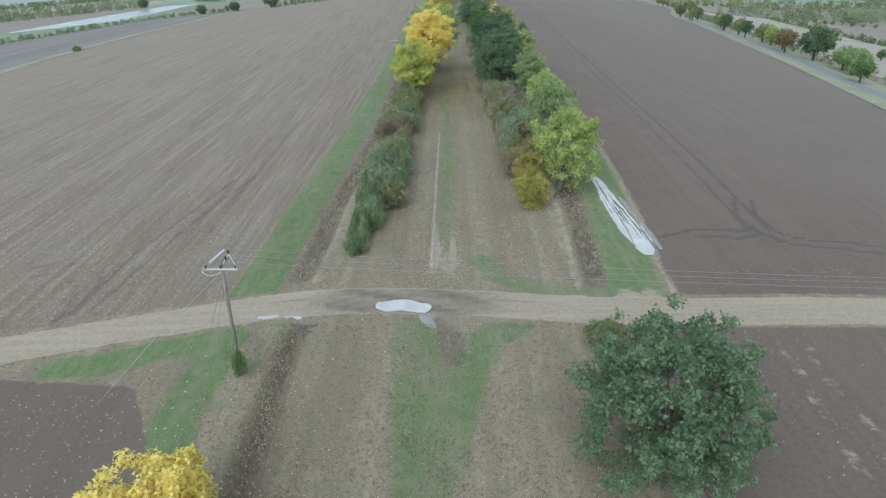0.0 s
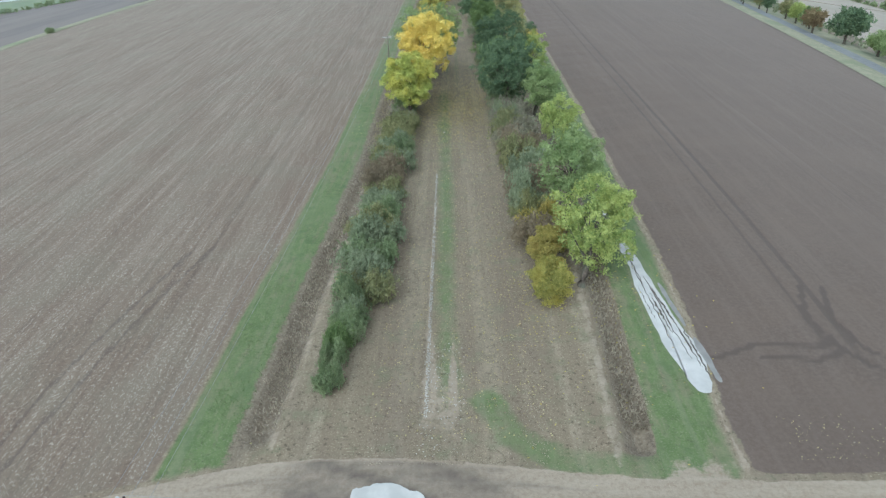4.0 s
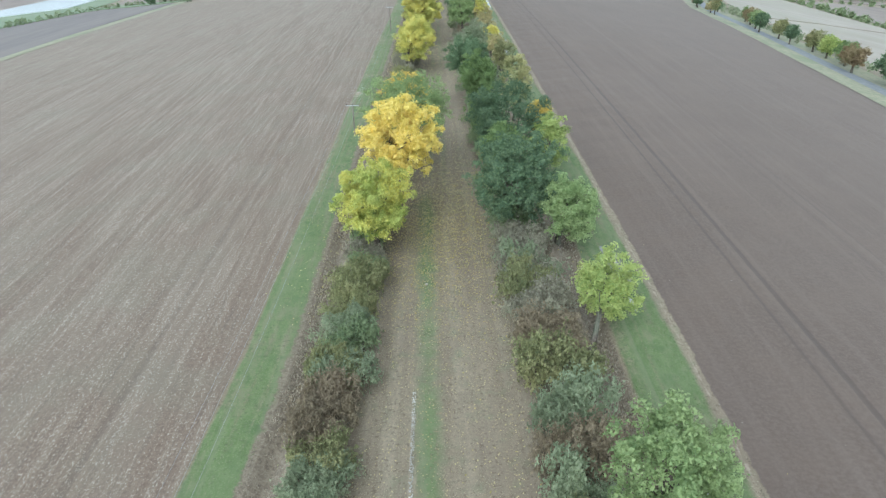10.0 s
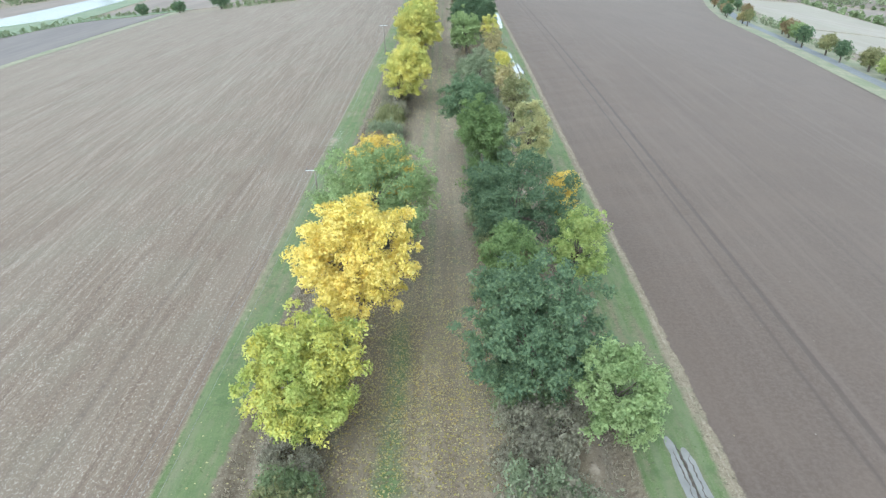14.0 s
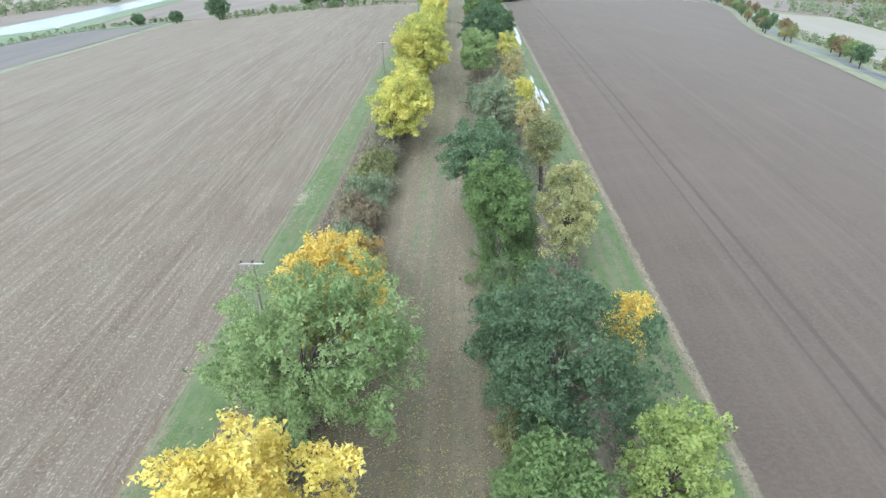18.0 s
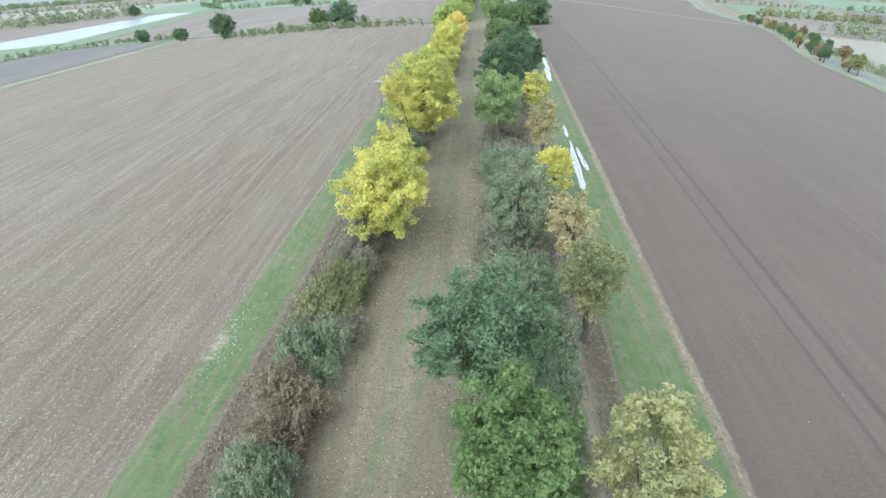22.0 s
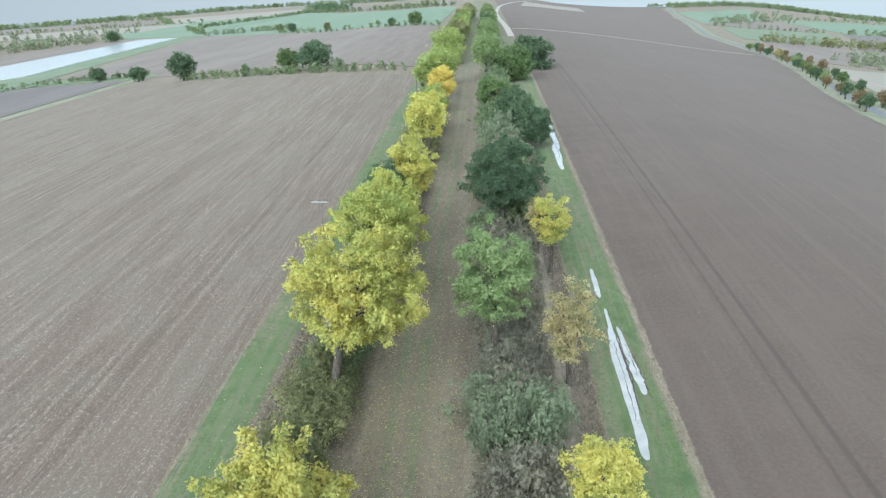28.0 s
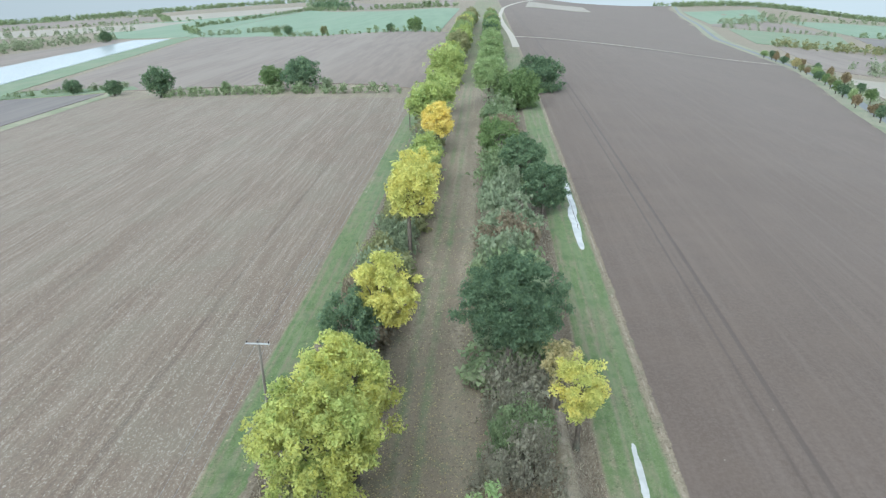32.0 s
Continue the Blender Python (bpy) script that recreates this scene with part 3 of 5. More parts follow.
def tubes(paths, sides=6):
    """Tapered round limbs; each path is a list of (point, radius). Returns corners and faces."""
    co, faces, n = [], [], 0
    ang = np.linspace(0, 2 * np.pi, sides, endpoint=False)
    for path in paths:
        pts = np.array([p for p, r in path], float)
        tan = np.gradient(pts, axis=0)
        tan /= np.linalg.norm(tan, axis=1)[:, None] + 1e-9
        ref = np.where(np.abs(tan[:, 2:3]) > 0.9, [[1.0, 0, 0]], [[0, 0, 1.0]])
        u = np.cross(tan, ref)
        u /= np.linalg.norm(u, axis=1)[:, None]
        v = np.cross(tan, u)
        for p, (c, r), a, b in zip(pts, path, u, v):
            co.append(p + r * (np.cos(ang)[:, None] * a + np.sin(ang)[:, None] * b))
        for k in range(len(path) - 1):
            i = n + k * sides + np.arange(sides)
            j = n + k * sides + (np.arange(sides) + 1) % sides
            faces.append(np.stack([i, j, j + sides, i + sides], 1))
        n += len(path) * sides
    return np.concatenate(co), np.concatenate(faces)


def limb(g, a, b, r0, r1, sag=0.12, steps=5):
    """A crooked path from a to b."""
    a, b = np.array(a, float), np.array(b, float)
    d = np.linalg.norm(b - a)
    out = []
    for k in np.linspace(0, 1, steps):
        w = math.sin(math.pi * k) * sag * d
        out.append((a + (b - a) * k + g.normal(0, 1, 3) * w * 0.5 + np.array([0, 0, w * 0.4]), r0 + (r1 - r0) * k))
    return out


def leaves(g, centres, radii, count, size, flat=0.75, hollow=0.55, fuzz=0.2, spray=6, spread=0.85):
    """Small pointed leaves, gathered in sprays round the clump centres, each leaf an island of its own."""
    area = radii**2
    ns = max(count // spray, 1)
    pick = g.choice(len(centres), ns, p=area / area.sum())
    d = g.normal(0, 1, (ns, 3))
    d[:, 2] += 0.25
    d /= np.linalg.norm(d, axis=1)[:, None]
    rad = radii[pick] * (hollow + (1 - hollow) * g.random(ns) ** 0.6) * (1 + fuzz * g.normal(0, 1, ns))
    p = centres[pick] + d * rad[:, None] * [1, 1, flat]
    face = d + g.normal(0, 0.5, (ns, 3)) + [0, 0, 0.5]
    face /= np.linalg.norm(face, axis=1)[:, None]
    p, face = np.repeat(p, spray, 0), np.repeat(face, spray, 0)
    n = len(p)
    off = g.normal(0, 1, (n, 3))
    off -= face * np.sum(off * face, 1)[:, None] * 0.65
    p = p + off * size * spread
    nrm = face + g.normal(0, 0.38, (n, 3))
    nrm /= np.linalg.norm(nrm, axis=1)[:, None]
    t = np.cross(nrm, g.normal(0, 1, (n, 3)))
    t /= np.linalg.norm(t, axis=1)[:, None]
    b = np.cross(nrm, t)
    s = size * (0.6 + 0.8 * g.random(n))[:, None]
    tip = p + t * s * 0.72
    root = p - t * s * 0.42
    tri = np.stack([root - b * s * 0.46, root + b * s * 0.46, tip], 1).reshape(-1, 3)
    return tri, np.arange(n * 3).reshape(-1, 3)


def crown_clumps(g, rx, rz, n, lop=0.25, flat_bottom=0.15):
    """Centres and radii of the leaf masses of an uneven crown, about its middle."""
    out, lobes = [], g.normal(0, 1, (5, 3))
    lobes /= np.linalg.norm(lobes, axis=1)[:, None]
    while len(out) < n:
        d = g.normal(0, 1, 3)
        d /= np.linalg.norm(d)
        grow = 1 + lop * (max(lobes @ d) - 0.6) + g.normal(0, 0.07)
        k = g.uniform(0.16, 1.0) ** 0.45
        c = d * grow * k
        if c[2] < -1 + flat_bottom and g.random() < 0.7:
            continue
        out.append(c)
    c = np.array(out) * [rx, rx, rz]
    inner = 1 - 0.2 * np.linalg.norm(np.array(out), axis=1)
    r = rx * (2.35 / math.sqrt(n)) * g.uniform(0.65, 1.3, n) * inner
    return c * (1 - 0.55 * r[:, None] / rx), r


def tree(x, y, rx, mid, top, leaf, label, dense=1.0, base=None, seed=0, size=0.0, bare=0.0, name="tree", group="trees of the avenue"):
    """A tree with a crown rx wide either way, whose middle is mid and whose top is top metres up; base: where the trunk stands."""
    g = np.random.default_rng(seed or int(abs(x) * 131 + y * 17) + 1)
    bx, by = base or (x, y)
    size = size or (0.172 if y < 264 else 0.25)
    bz = ground_z(bx, by)
    root = thing(name, bx, by, bz, label, "tree", group)
    rz = top - mid
    n = min(int(44 + 9.0 * rx * rx), 250)
    c, r = crown_clumps(g, rx, rz, n)
    c = c + [x - bx, y - by, mid]
    rt = 0.06 * rx + 0.1
    fork = np.array([(x - bx) * 0.35, (y - by) * 0.35, max(mid - 0.75 * rz, 1.2)])
    paths = [[((0, 0, -0.4), rt * 1.5), ((0.02, 0, 0.5), rt * 1.05), (fork * 0.6 + g.normal(0, 0.05, 3), rt * 0.9), (fork, rt * 0.8)]]
    top_c = np.array([x - bx, y - by, mid + 0.05 * rz])
    paths.append(limb(g, fork, top_c, rt * 0.7, rt * 0.25, 0.05))
    order = g.permutation(n)
    for i in order[: 22 if size < 0.4 else 7]:
        start = fork + (top_c - fork) * g.uniform(0.0, 0.75)
        paths.append(limb(g, start, start + (c[i] - start) * 0.66, rt * 0.28, 0.03, 0.05))
    me = mesh_of("trunk", *tubes(paths, 6 if size < 0.4 else 4), BARK, True)
    part("trunk", me, root)
    count = int(dense * 430 * rx * rx * (0.5 + 0.5 * rz / rx) * (0.34 / size) ** 1.9)
    count = int(min(max(count, 700), 38000))
    me = mesh_of("crown", *leaves(g, c, r, count, size, hollow=0.3), LEAF[leaf])
    part("crown", me, root)
    if bare:
        twigs = []
        for i in g.choice(n, int(60 * bare)):
            twigs.append(limb(g, c[i], c[i] + g.normal(0, 0.6, 3) * [1, 1, 0.6] + [0, 0, 0.5], 0.03, 0.008, steps=3))
        tagged(part("twig", mesh_of("twig", *tubes(twigs, 3), BARK), root), kind="stuff")
    return root


SHRUBS = {}


def shrub(x, y, w, h, leaf, label, g, group):
    """A hedge shrub out of a few grown forms, turned and scaled."""
    form = int(g.integers(0, 4)) + (8 if y > 246 else 4 if w > 1.75 else 0)
    if (form, leaf) not in SHRUBS:
        k = np.random.default_rng(900 + form * 7 + len(leaf))
        c, r = crown_clumps(k, 1.0, 0.55, 26, 0.6, 0.6)
        r = r * 0.8
        c = c + [0, 0, 0.5]
        stems = [limb(k, (k.normal(0, 0.12), k.normal(0, 0.12), -0.1), c[i], 0.03, 0.008, steps=3) for i in range(9)]
        tips = [limb(k, c[i], c[i] * [1.12, 1.12, 1.0] + [0, 0, k.uniform(0.12, 0.3)], 0.012, 0.004, steps=2) for i in range(14)]
        q, f = leaves(k, c, r, *((3200, 0.08), (4300, 0.06), (1600, 0.13))[form // 4], 0.85, 0.3, 0.36)
        q[:, 2] = np.maximum(q[:, 2], 0.0)
        SHRUBS[form, leaf] = (mesh_of("stem", *tubes(stems + tips, 3), BARK), mesh_of("foliage", q, f, LEAF[leaf]))
    stem, fol = SHRUBS[form, leaf]
    root = thing("shrub", x, y, ground_z(x, y), label, "shrub", group)
    root.matrix_basis = pose(x, y, ground_z(x, y), 0, 0, g.uniform(0, 360)) @ Matrix.Diagonal((w, w * g.uniform(0.85, 1.15), h, 1))
    tagged(part("stem", stem, root), kind="stuff")
    part("foliage", fol, root)
    return root


SHRUB_LABEL = {
    "bramble": "dark green bushy shrub in the hedge",
    "grey": "grey-green leafy shrub in the hedge",
    "brown": "nearly bare brown-twigged shrub in the hedge",
    "rust": "rust-brown autumn shrub in the hedge",
    "olive": "olive-yellow autumn shrub in the hedge",
    "amber": "amber-yellow autumn shrub in the hedge",
    "gold": "golden-yellow autumn shrub in the hedge",
    "deep": "deep green leafy shrub in the hedge",
    "straw": "pale straw-coloured autumn shrub in the hedge",
}


def hedge(x, y0, y1, half, h, kinds, group, seed, gap=2.0):
    """Shrubs side by side in two uneven rows from y0 to y1; kinds are taken in turn along it."""
    g = np.random.default_rng(seed)
    y = y0
    while y < y1:
        k = kinds[min(int((y - y0) / (y1 - y0) * len(kinds)), len(kinds) - 1)]
        if g.random() < 0.42:
            k = kinds[int(g.integers(len(kinds)))]
        for side in (-0.5, 0.5):
            w = half * g.uniform(0.72, 1.22)
            shrub(x + side * half * 0.9 + g.normal(0, 0.15), y + g.normal(0, 0.4), w, h * g.uniform(0.62, 1.3), k, SHRUB_LABEL[k], g, group)
        y += gap * half * 0.7 * g.uniform(0.75, 1.25)


GW, GE = "shrubs of the western hedge", "shrubs of the eastern hedge"
# eastern row, south to north
tree(10.7, 26.5, 4.9, 4.8, 10.0, "oak", "dense dark green oak beside the dirt track", 1.7, (10.3, 25.6), seed=3407, size=0.15)
tree(10.6, 38.6, 1.5, 0.7, 1.5, "olive", "low olive-green bush behind the oak", 1.6, size=0.12, name="bush", group=GE)
tree(12.6, 68.3, 3.7, 5.1, 9.8, "lime", "fresh yellow-green ash on the ditch bank", 0.75, (11.2, 65.8))
tree(8.5, 68.6, 2.0, 2.7, 4.9, "amber", "golden-green bushy field maple at the end of the hedge", 1.8, size=0.14)
tree(8.2, 63.8, 2.1, 2.0, 4.1, "maple", "low golden-green field maple at the hedge end", 1.8, size=0.14)
tree(11.9, 78.0, 3.6, 6.6, 10.4, "green", "mid-green ash on the ditch bank", 0.7)
tree(14.0, 99.8, 2.9, 4.4, 7.6, "lime", "slender light yellow-green ash by the ditch", 0.8, (12.3, 96.2))
tree(13.5, 113.2, 3.4, 4.9, 8.4, "green", "soft green ash by the ditch", 0.8, (12.9, 115.6))
tree(8.6, 117.4, 5.0, 6.9, 11.9, "oak", "broad dark green oak of the avenue", 1.35)
tree(9.3, 137.6, 5.9, 7.0, 12.4, "oak", "tall dark green oak of the avenue", 1.35, (9.2, 137.5), size=0.155)
tree(14.2, 130.8, 2.6, 6.0, 9.6, "lime", "light yellow-green ash leaning over the verge", 0.75, (12.4, 130.0))
tree(14.6, 143.5, 2.0, 5.6, 8.2, "gold", "small golden-orange maple behind the oak", 0.9)
tree(8.2, 129.0, 3.0, 6.0, 9.4, "deep", "leafy green tree between two oaks", 0.9)
tree(7.2, 160.2, 3.4, 7.4, 11.4, "deep", "rounded deep green tree of the avenue", 1.3)
tree(13.0, 159.6, 2.7, 6.4, 11.4, "paleolive", "pale olive-yellow ash beside the ditch", 0.85, (13.0, 159.3), bare=0.6)
tree(5.6, 166.8, 3.9, 9.0, 12.4, "oak", "dark green oak leaning out over the ride", 1.25, (7.6, 167.5))
tree(12.7, 177.2, 2.5, 7.4, 11.0, "olive", "thin olive-brown ash losing its leaves", 0.5, (13.2, 180.0), bare=1.0)
tree(12.5, 187.8, 2.4, 6.2, 9.2, "straw", "thin pale orange maple losing its leaves", 0.5, (13.4, 189.8), bare=1.0)
tree(8.2, 190.5, 3.2, 7.0, 11.4, "grey", "grey-green tree rising from the hedge", 1.1)
tree(12.7, 205.2, 2.2, 5.2, 8.6, "turning", "yellow-green young maple by the ditch", 0.9)
tree(12.4, 219.6, 2.2, 6.6, 10.6, "straw", "thin pale golden maple with a bare stem", 0.55, (12.9, 221.0), bare=1.0)
tree(6.8, 222.5, 3.5, 9.0, 13.0, "green", "spreading green ash over the ride", 1.1)
tree(13.0, 240.4, 2.0, 6.4, 9.8, "turning", "small yellow maple on a slim stem", 0.9, (13.3, 241.6))
tree(12.2, 246.0, 1.6, 4.8, 7.2, "straw", "small pale yellow maple beside the oak", 0.8)
tree(8.1, 249.0, 4.7, 8.6, 13.2, "oak", "broad dark green oak of the avenue", 1.35)
tree(14.6, 293.0, 3.6, 4.2, 8.0, "oak", "dark green oak leaning over the puddles", 1.2, (14.2, 291.0))
tree(12.0, 304.0, 4.0, 5.2, 9.6, "oak", "dark green oak of the avenue", 1.1)
tree(8.0, 318.0, 3.8, 5.0, 9.0, "deep", "rounded deep green tree of the avenue", 1.1)
tree(21.0, 398.0, 7.4, 4.6, 11.0, "oak", "wide dark oak spreading over the field", 1.1, size=0.5)
tree(13.6, 372.0, 6.2, 4.0, 9.6, "deep", "large green tree of the avenue", 1.0, size=0.45)
tree(6.2, 375.0, 4.8, 8.6, 13.0, "green", "pale green tree of the avenue", 1.0, size=0.42)
# western row, south to north
tree(-12.6, 20.0, 2.8, 4.0, 6.7, "yellow", "golden-yellow maple beside the ditch", 1.2, size=0.16)
tree(-6.3, 114.2, 4.3, 6.0, 10.2, "limegold", "lime-green maple turning yellow at its edges", 1.35)
tree(-4.2, 122.8, 4.9, 9.4, 14.6, "yellow", "large bright yellow maple of the avenue", 1.3, (-6.2, 123.0))
tree(-3.6, 135.6, 5.8, 9.2, 14.0, "green", "broad light green ash of the avenue", 1.8, (-5.5, 136.5), size=0.145)
tree(-3.9, 142.8, 4.0, 8.0, 11.8, "gold", "golden-yellow maple behind the ash", 1.0)
tree(-5.5, 155.9, 3.1, 3.3, 5.8, "copper", "broad coppery-orange bush in the western hedge", 1.3, name="bush", group=GW)
tree(-4.2, 192.0, 4.2, 7.8, 12.6, "turning", "yellow-green maple with a ragged crown", 1.0, (-6.4, 190.2))
tree(-4.2, 200.4, 3.7, 7.2, 11.2, "turning", "yellow maple overhanging the ride", 1.2, (-6.0, 201.5))
tree(-3.0, 217.6, 4.9, 10.4, 15.6, "turning", "large yellow-green maple of the avenue", 1.3, (-5.6, 218.0))
tree(-3.9, 230.5, 4.0, 9.6, 13.7, "limeyellow", "lime-green maple of the avenue", 1.2)
tree(-3.3, 236.5, 3.9, 9.0, 13.4, "limeyellow", "rounded yellow-green maple of the avenue", 1.2)
tree(-2.5, 248.0, 2.9, 9.9, 13.7, "turning", "small bright yellow maple of the avenue", 1.2, (-4.4, 248.0))
tree(-5.2, 246.0, 2.6, 7.4, 11.4, "oak", "dark green tree behind the yellow maple", 1.2)
tree(-3.6, 275.0, 3.5, 9.4, 13.2, "turning", "yellow-green maple of the avenue", 1.1)
tree(-3.8, 287.0, 3.2, 8.0, 11.6, "turning", "yellow-green maple of the avenue", 1.1)
tree(-3.9, 300.0, 3.0, 7.0, 10.6, "lime", "lime-green maple of the avenue", 1.1)
tree(-3.8, 325.0, 3.2, 6.6, 10.4, "yellow", "yellow maple of the avenue", 1.1)
tree(-6.6, 342.0, 5.6, 7.6, 12.0, "lime", "broad pale green maple of the avenue", 1.0, size=0.45)
tree(-6.0, 362.0, 4.8, 6.4, 11.0, "lime", "pale green maple of the avenue", 1.0, size=0.45)
tree(-7.3, 410.0, 6.4, 5.8, 12.0, "lime", "broad yellow-green maple of the avenue", 1.0, size=0.5)

hedge(-8.7, 53.0, 58.0, 0.8, 2.0, ("bramble", "deep"), GW, 1)
hedge(-8.4, 58.0, 64.0, 1.15, 2.4, ("bramble", "grey", "bramble"), GW, 13)
hedge(-7.7, 64.0, 86.0, 1.9, 2.8, ("grey", "bramble", "grey", "olive", "bramble", "grey", "olive"), GW, 12)
hedge(-7.9, 86.0, 93.0, 1.7, 2.9, ("rust", "rust", "olive"), GW, 2)
hedge(-7.4, 93.0, 109.0, 1.9, 2.9, ("grey", "grey", "bramble", "grey", "olive", "bramble"), GW, 3)
hedge(-7.2, 109.0, 142.0, 1.6, 2.2, ("bramble", "brown"), GW, 4, 2.4)
hedge(-6.6, 142.0, 156.0, 1.7, 2.8, ("olive", "grey", "amber", "grey"), GW, 5)
hedge(-6.7, 158.0, 180.0, 1.8, 2.9, ("grey", "grey", "rust", "grey", "grey", "brown"), GW, 6)
hedge(-6.6, 180.0, 200.0, 1.9, 2.8, ("olive", "brown", "brown"), GW, 7)
hedge(-6.4, 202.0, 220.0, 2.2, 3.2, ("olive", "bramble", "olive"), GW, 8)
hedge(-6.0, 220.0, 256.0, 2.0, 2.8, ("bramble", "olive", "brown"), GW, 9)
hedge(-6.0, 256.0, 268.0, 2.5, 4.0, ("rust", "rust", "olive"), GW, 10)
hedge(-6.0, 268.0, 335.0, 2.4, 3.2, ("olive", "bramble", "grey"), GW, 11, 2.2)
hedge(8.7, 72.0, 80.0, 2.2, 3.4, ("rust", "amber", "bramble", "olive"), GE, 21)
hedge(8.6, 80.0, 108.0, 2.6, 3.7, ("rust", "grey", "olive", "grey", "brown", "grey"), GE, 22)
hedge(8.6, 108.0, 150.0, 2.2, 3.2, ("brown", "grey", "olive", "bramble"), GE, 23, 2.1)
hedge(8.2, 148.0, 163.0, 2.4, 3.4, ("brown", "olive", "bramble", "deep", "deep"), GE, 24)
hedge(8.2, 163.0, 172.0, 2.3, 3.4, ("bramble", "grey"), GE, 25)
hedge(8.4, 172.0, 216.0, 2.7, 4.2, ("grey", "grey", "bramble", "grey", "brown", "grey"), GE, 26)
hedge(8.4, 217.0, 240.0, 2.6, 3.6, ("brown", "grey", "brown", "rust", "brown"), GE, 27)
hedge(8.5, 240.0, 250.0, 2.3, 3.0, ("bramble", "brown"), GE, 31)
hedge(8.6, 250.0, 286.0, 2.9, 4.4, ("bramble", "grey", "bramble", "grey", "rust", "grey"), GE, 28)
hedge(8.6, 286.0, 360.0, 2.8, 3.8, ("grey", "bramble", "brown", "rust", "bramble"), GE, 29, 2.1)


# ---- water ----
def water_material(name, tint, rough):
    n = Nodes(name, rough)
    n.bsdf.inputs["Specular IOR Level"].default_value = 0.5
    n.bsdf.inputs["IOR"].default_value = 1.33
    s = n.noise(0.7, 3.0)
    n.colour(n.mix(n.ramp(s, 0.3, 0.7), tint, tuple(0.8 * k for k in tint)))
    return n.mat


# pale tint: milky mud plus the bright sky's reflection, painted into the colour
PUDDLE = water_material("milky_sky_puddle_water", (0.56, 0.54, 0.5), 0.05)
MUDDY = water_material("muddy_rut_water", (0.3, 0.285, 0.26), 0.2)
# near-white tint: the sky's reflection is put into the base colour
FLOOD = water_material("sky_white_flood_water", (0.72, 0.74, 0.73), 0.12)


def puddle(x0, y0, x1, y1, half, seed, up=0.012, label="shallow muddy puddle reflecting the pale sky", water=None, taper=0.0):
    """A long puddle from one end to the other, with an uneven rim; taper: how far it narrows towards its second end."""
    g = np.random.default_rng(seed)
    n = 64
    a = np.linspace(0, 2 * np.pi, n, endpoint=False)
    ax = np.array([x1 - x0, y1 - y0]) / 2
    ln = np.linalg.norm(ax)
    u = ax / ln
    v = np.array([-u[1], u[0]])
    rim = 1 + 0.14 * np.sin(3 * a + g.uniform(0, 6)) + 0.1 * np.sin(5 * a + g.uniform(0, 6)) + 0.07 * np.sin(9 * a + g.uniform(0, 6)) + 0.05 * g.normal(0, 1, n)
    sx, sy = np.cos(a), np.sin(a)
    along = np.sign(sx) * np.abs(sx) ** 0.8 * ln
    across = np.sign(sy) * np.abs(sy) ** 0.65 * half * rim * (1 - taper * (sx * 0.5 + 0.5))
    mid = np.array([(x0 + x1) / 2, (y0 + y1) / 2])
    pts = mid + along[:, None] * u + across[:, None] * v
    pts = np.vstack([mid, pts])
    co = np.column_stack([pts, land(pts[:, 0], pts[:, 1]) + up])
    i = np.arange(n)
    faces = np.stack([np.zeros(n, int), 1 + i, 1 + (i + 1) % n], 1)
    return tagged(new("puddle", mesh_of("puddle", co, faces, water or PUDDLE)), label, "puddle", "puddles")


puddle(-6.0, 43.8, -1.7, 43.3, 0.85, 1, 0.05, "large puddle in the ruts of the dirt track")
puddle(-2.4, 42.4, -1.4, 40.5, 0.42, 2, 0.02, "shallow puddle of grey chalky mud", MUDDY)
puddle(-14.8, 42.0, -13.2, 42.3, 0.22, 4)
puddle(-12.7, 42.1, -11.4, 42.0, 0.22, 5)
puddle(17.5, 52.2, 16.6, 74.0, 1.28, 8, 0.015, "broad rutted puddle of white chalky water in the grass verge", taper=0.5)
puddle(18.85, 53.3, 18.65, 58.5, 0.26, 9, 0.022, "puddle in a wheel rut at the field's edge", MUDDY)
puddle(18.45, 60.0, 18.1, 66.5, 0.2, 7, 0.022, "puddle in a wheel rut at the field's edge", MUDDY)
puddle(16.3, 80.0, 16.2, 84.0, 0.24, 11)
puddle(17.5, 107.5, 17.3, 114.5, 0.36, 12, 0.015, "rutted puddle of grey muddy water", MUDDY)
puddle(18.4, 107.0, 18.1, 113.5, 0.34, 13, 0.015, "rutted puddle of grey muddy water", MUDDY)
puddle(17.7, 102.0, 17.6, 104.5, 0.16, 14)
puddle(17.4, 153.6, 17.3, 156.6, 0.25, 16, 0.012, "shallow grey muddy puddle in the verge", MUDDY)
puddle(17.3, 212.5, 17.75, 230.0, 0.5, 17, 0.015, "long puddle in a wheel rut of the verge")
puddle(17.75, 227.0, 17.85, 233.4, 0.18, 18, 0.02)
puddle(18.75, 219.8, 18.4, 230.0, 0.44, 19, 0.025, "long puddle in a wheel rut of the verge", taper=0.55)
puddle(17.7, 235.6, 17.8, 242.2, 0.26, 20, 0.015, "narrow puddle in a wheel rut")
puddle(18.7, 279.5, 18.9, 296.0, 0.55, 21, 0.03, "long puddle in a wheel rut of the verge")
puddle(19.3, 292.0, 19.5, 312.0, 0.45, 22, 0.03, "long puddle in a wheel rut of the verge")


MUD = plain("wet_mud", (0.09, 0.075, 0.06), (0.15, 0.125, 0.1), 4.0, 0.7)


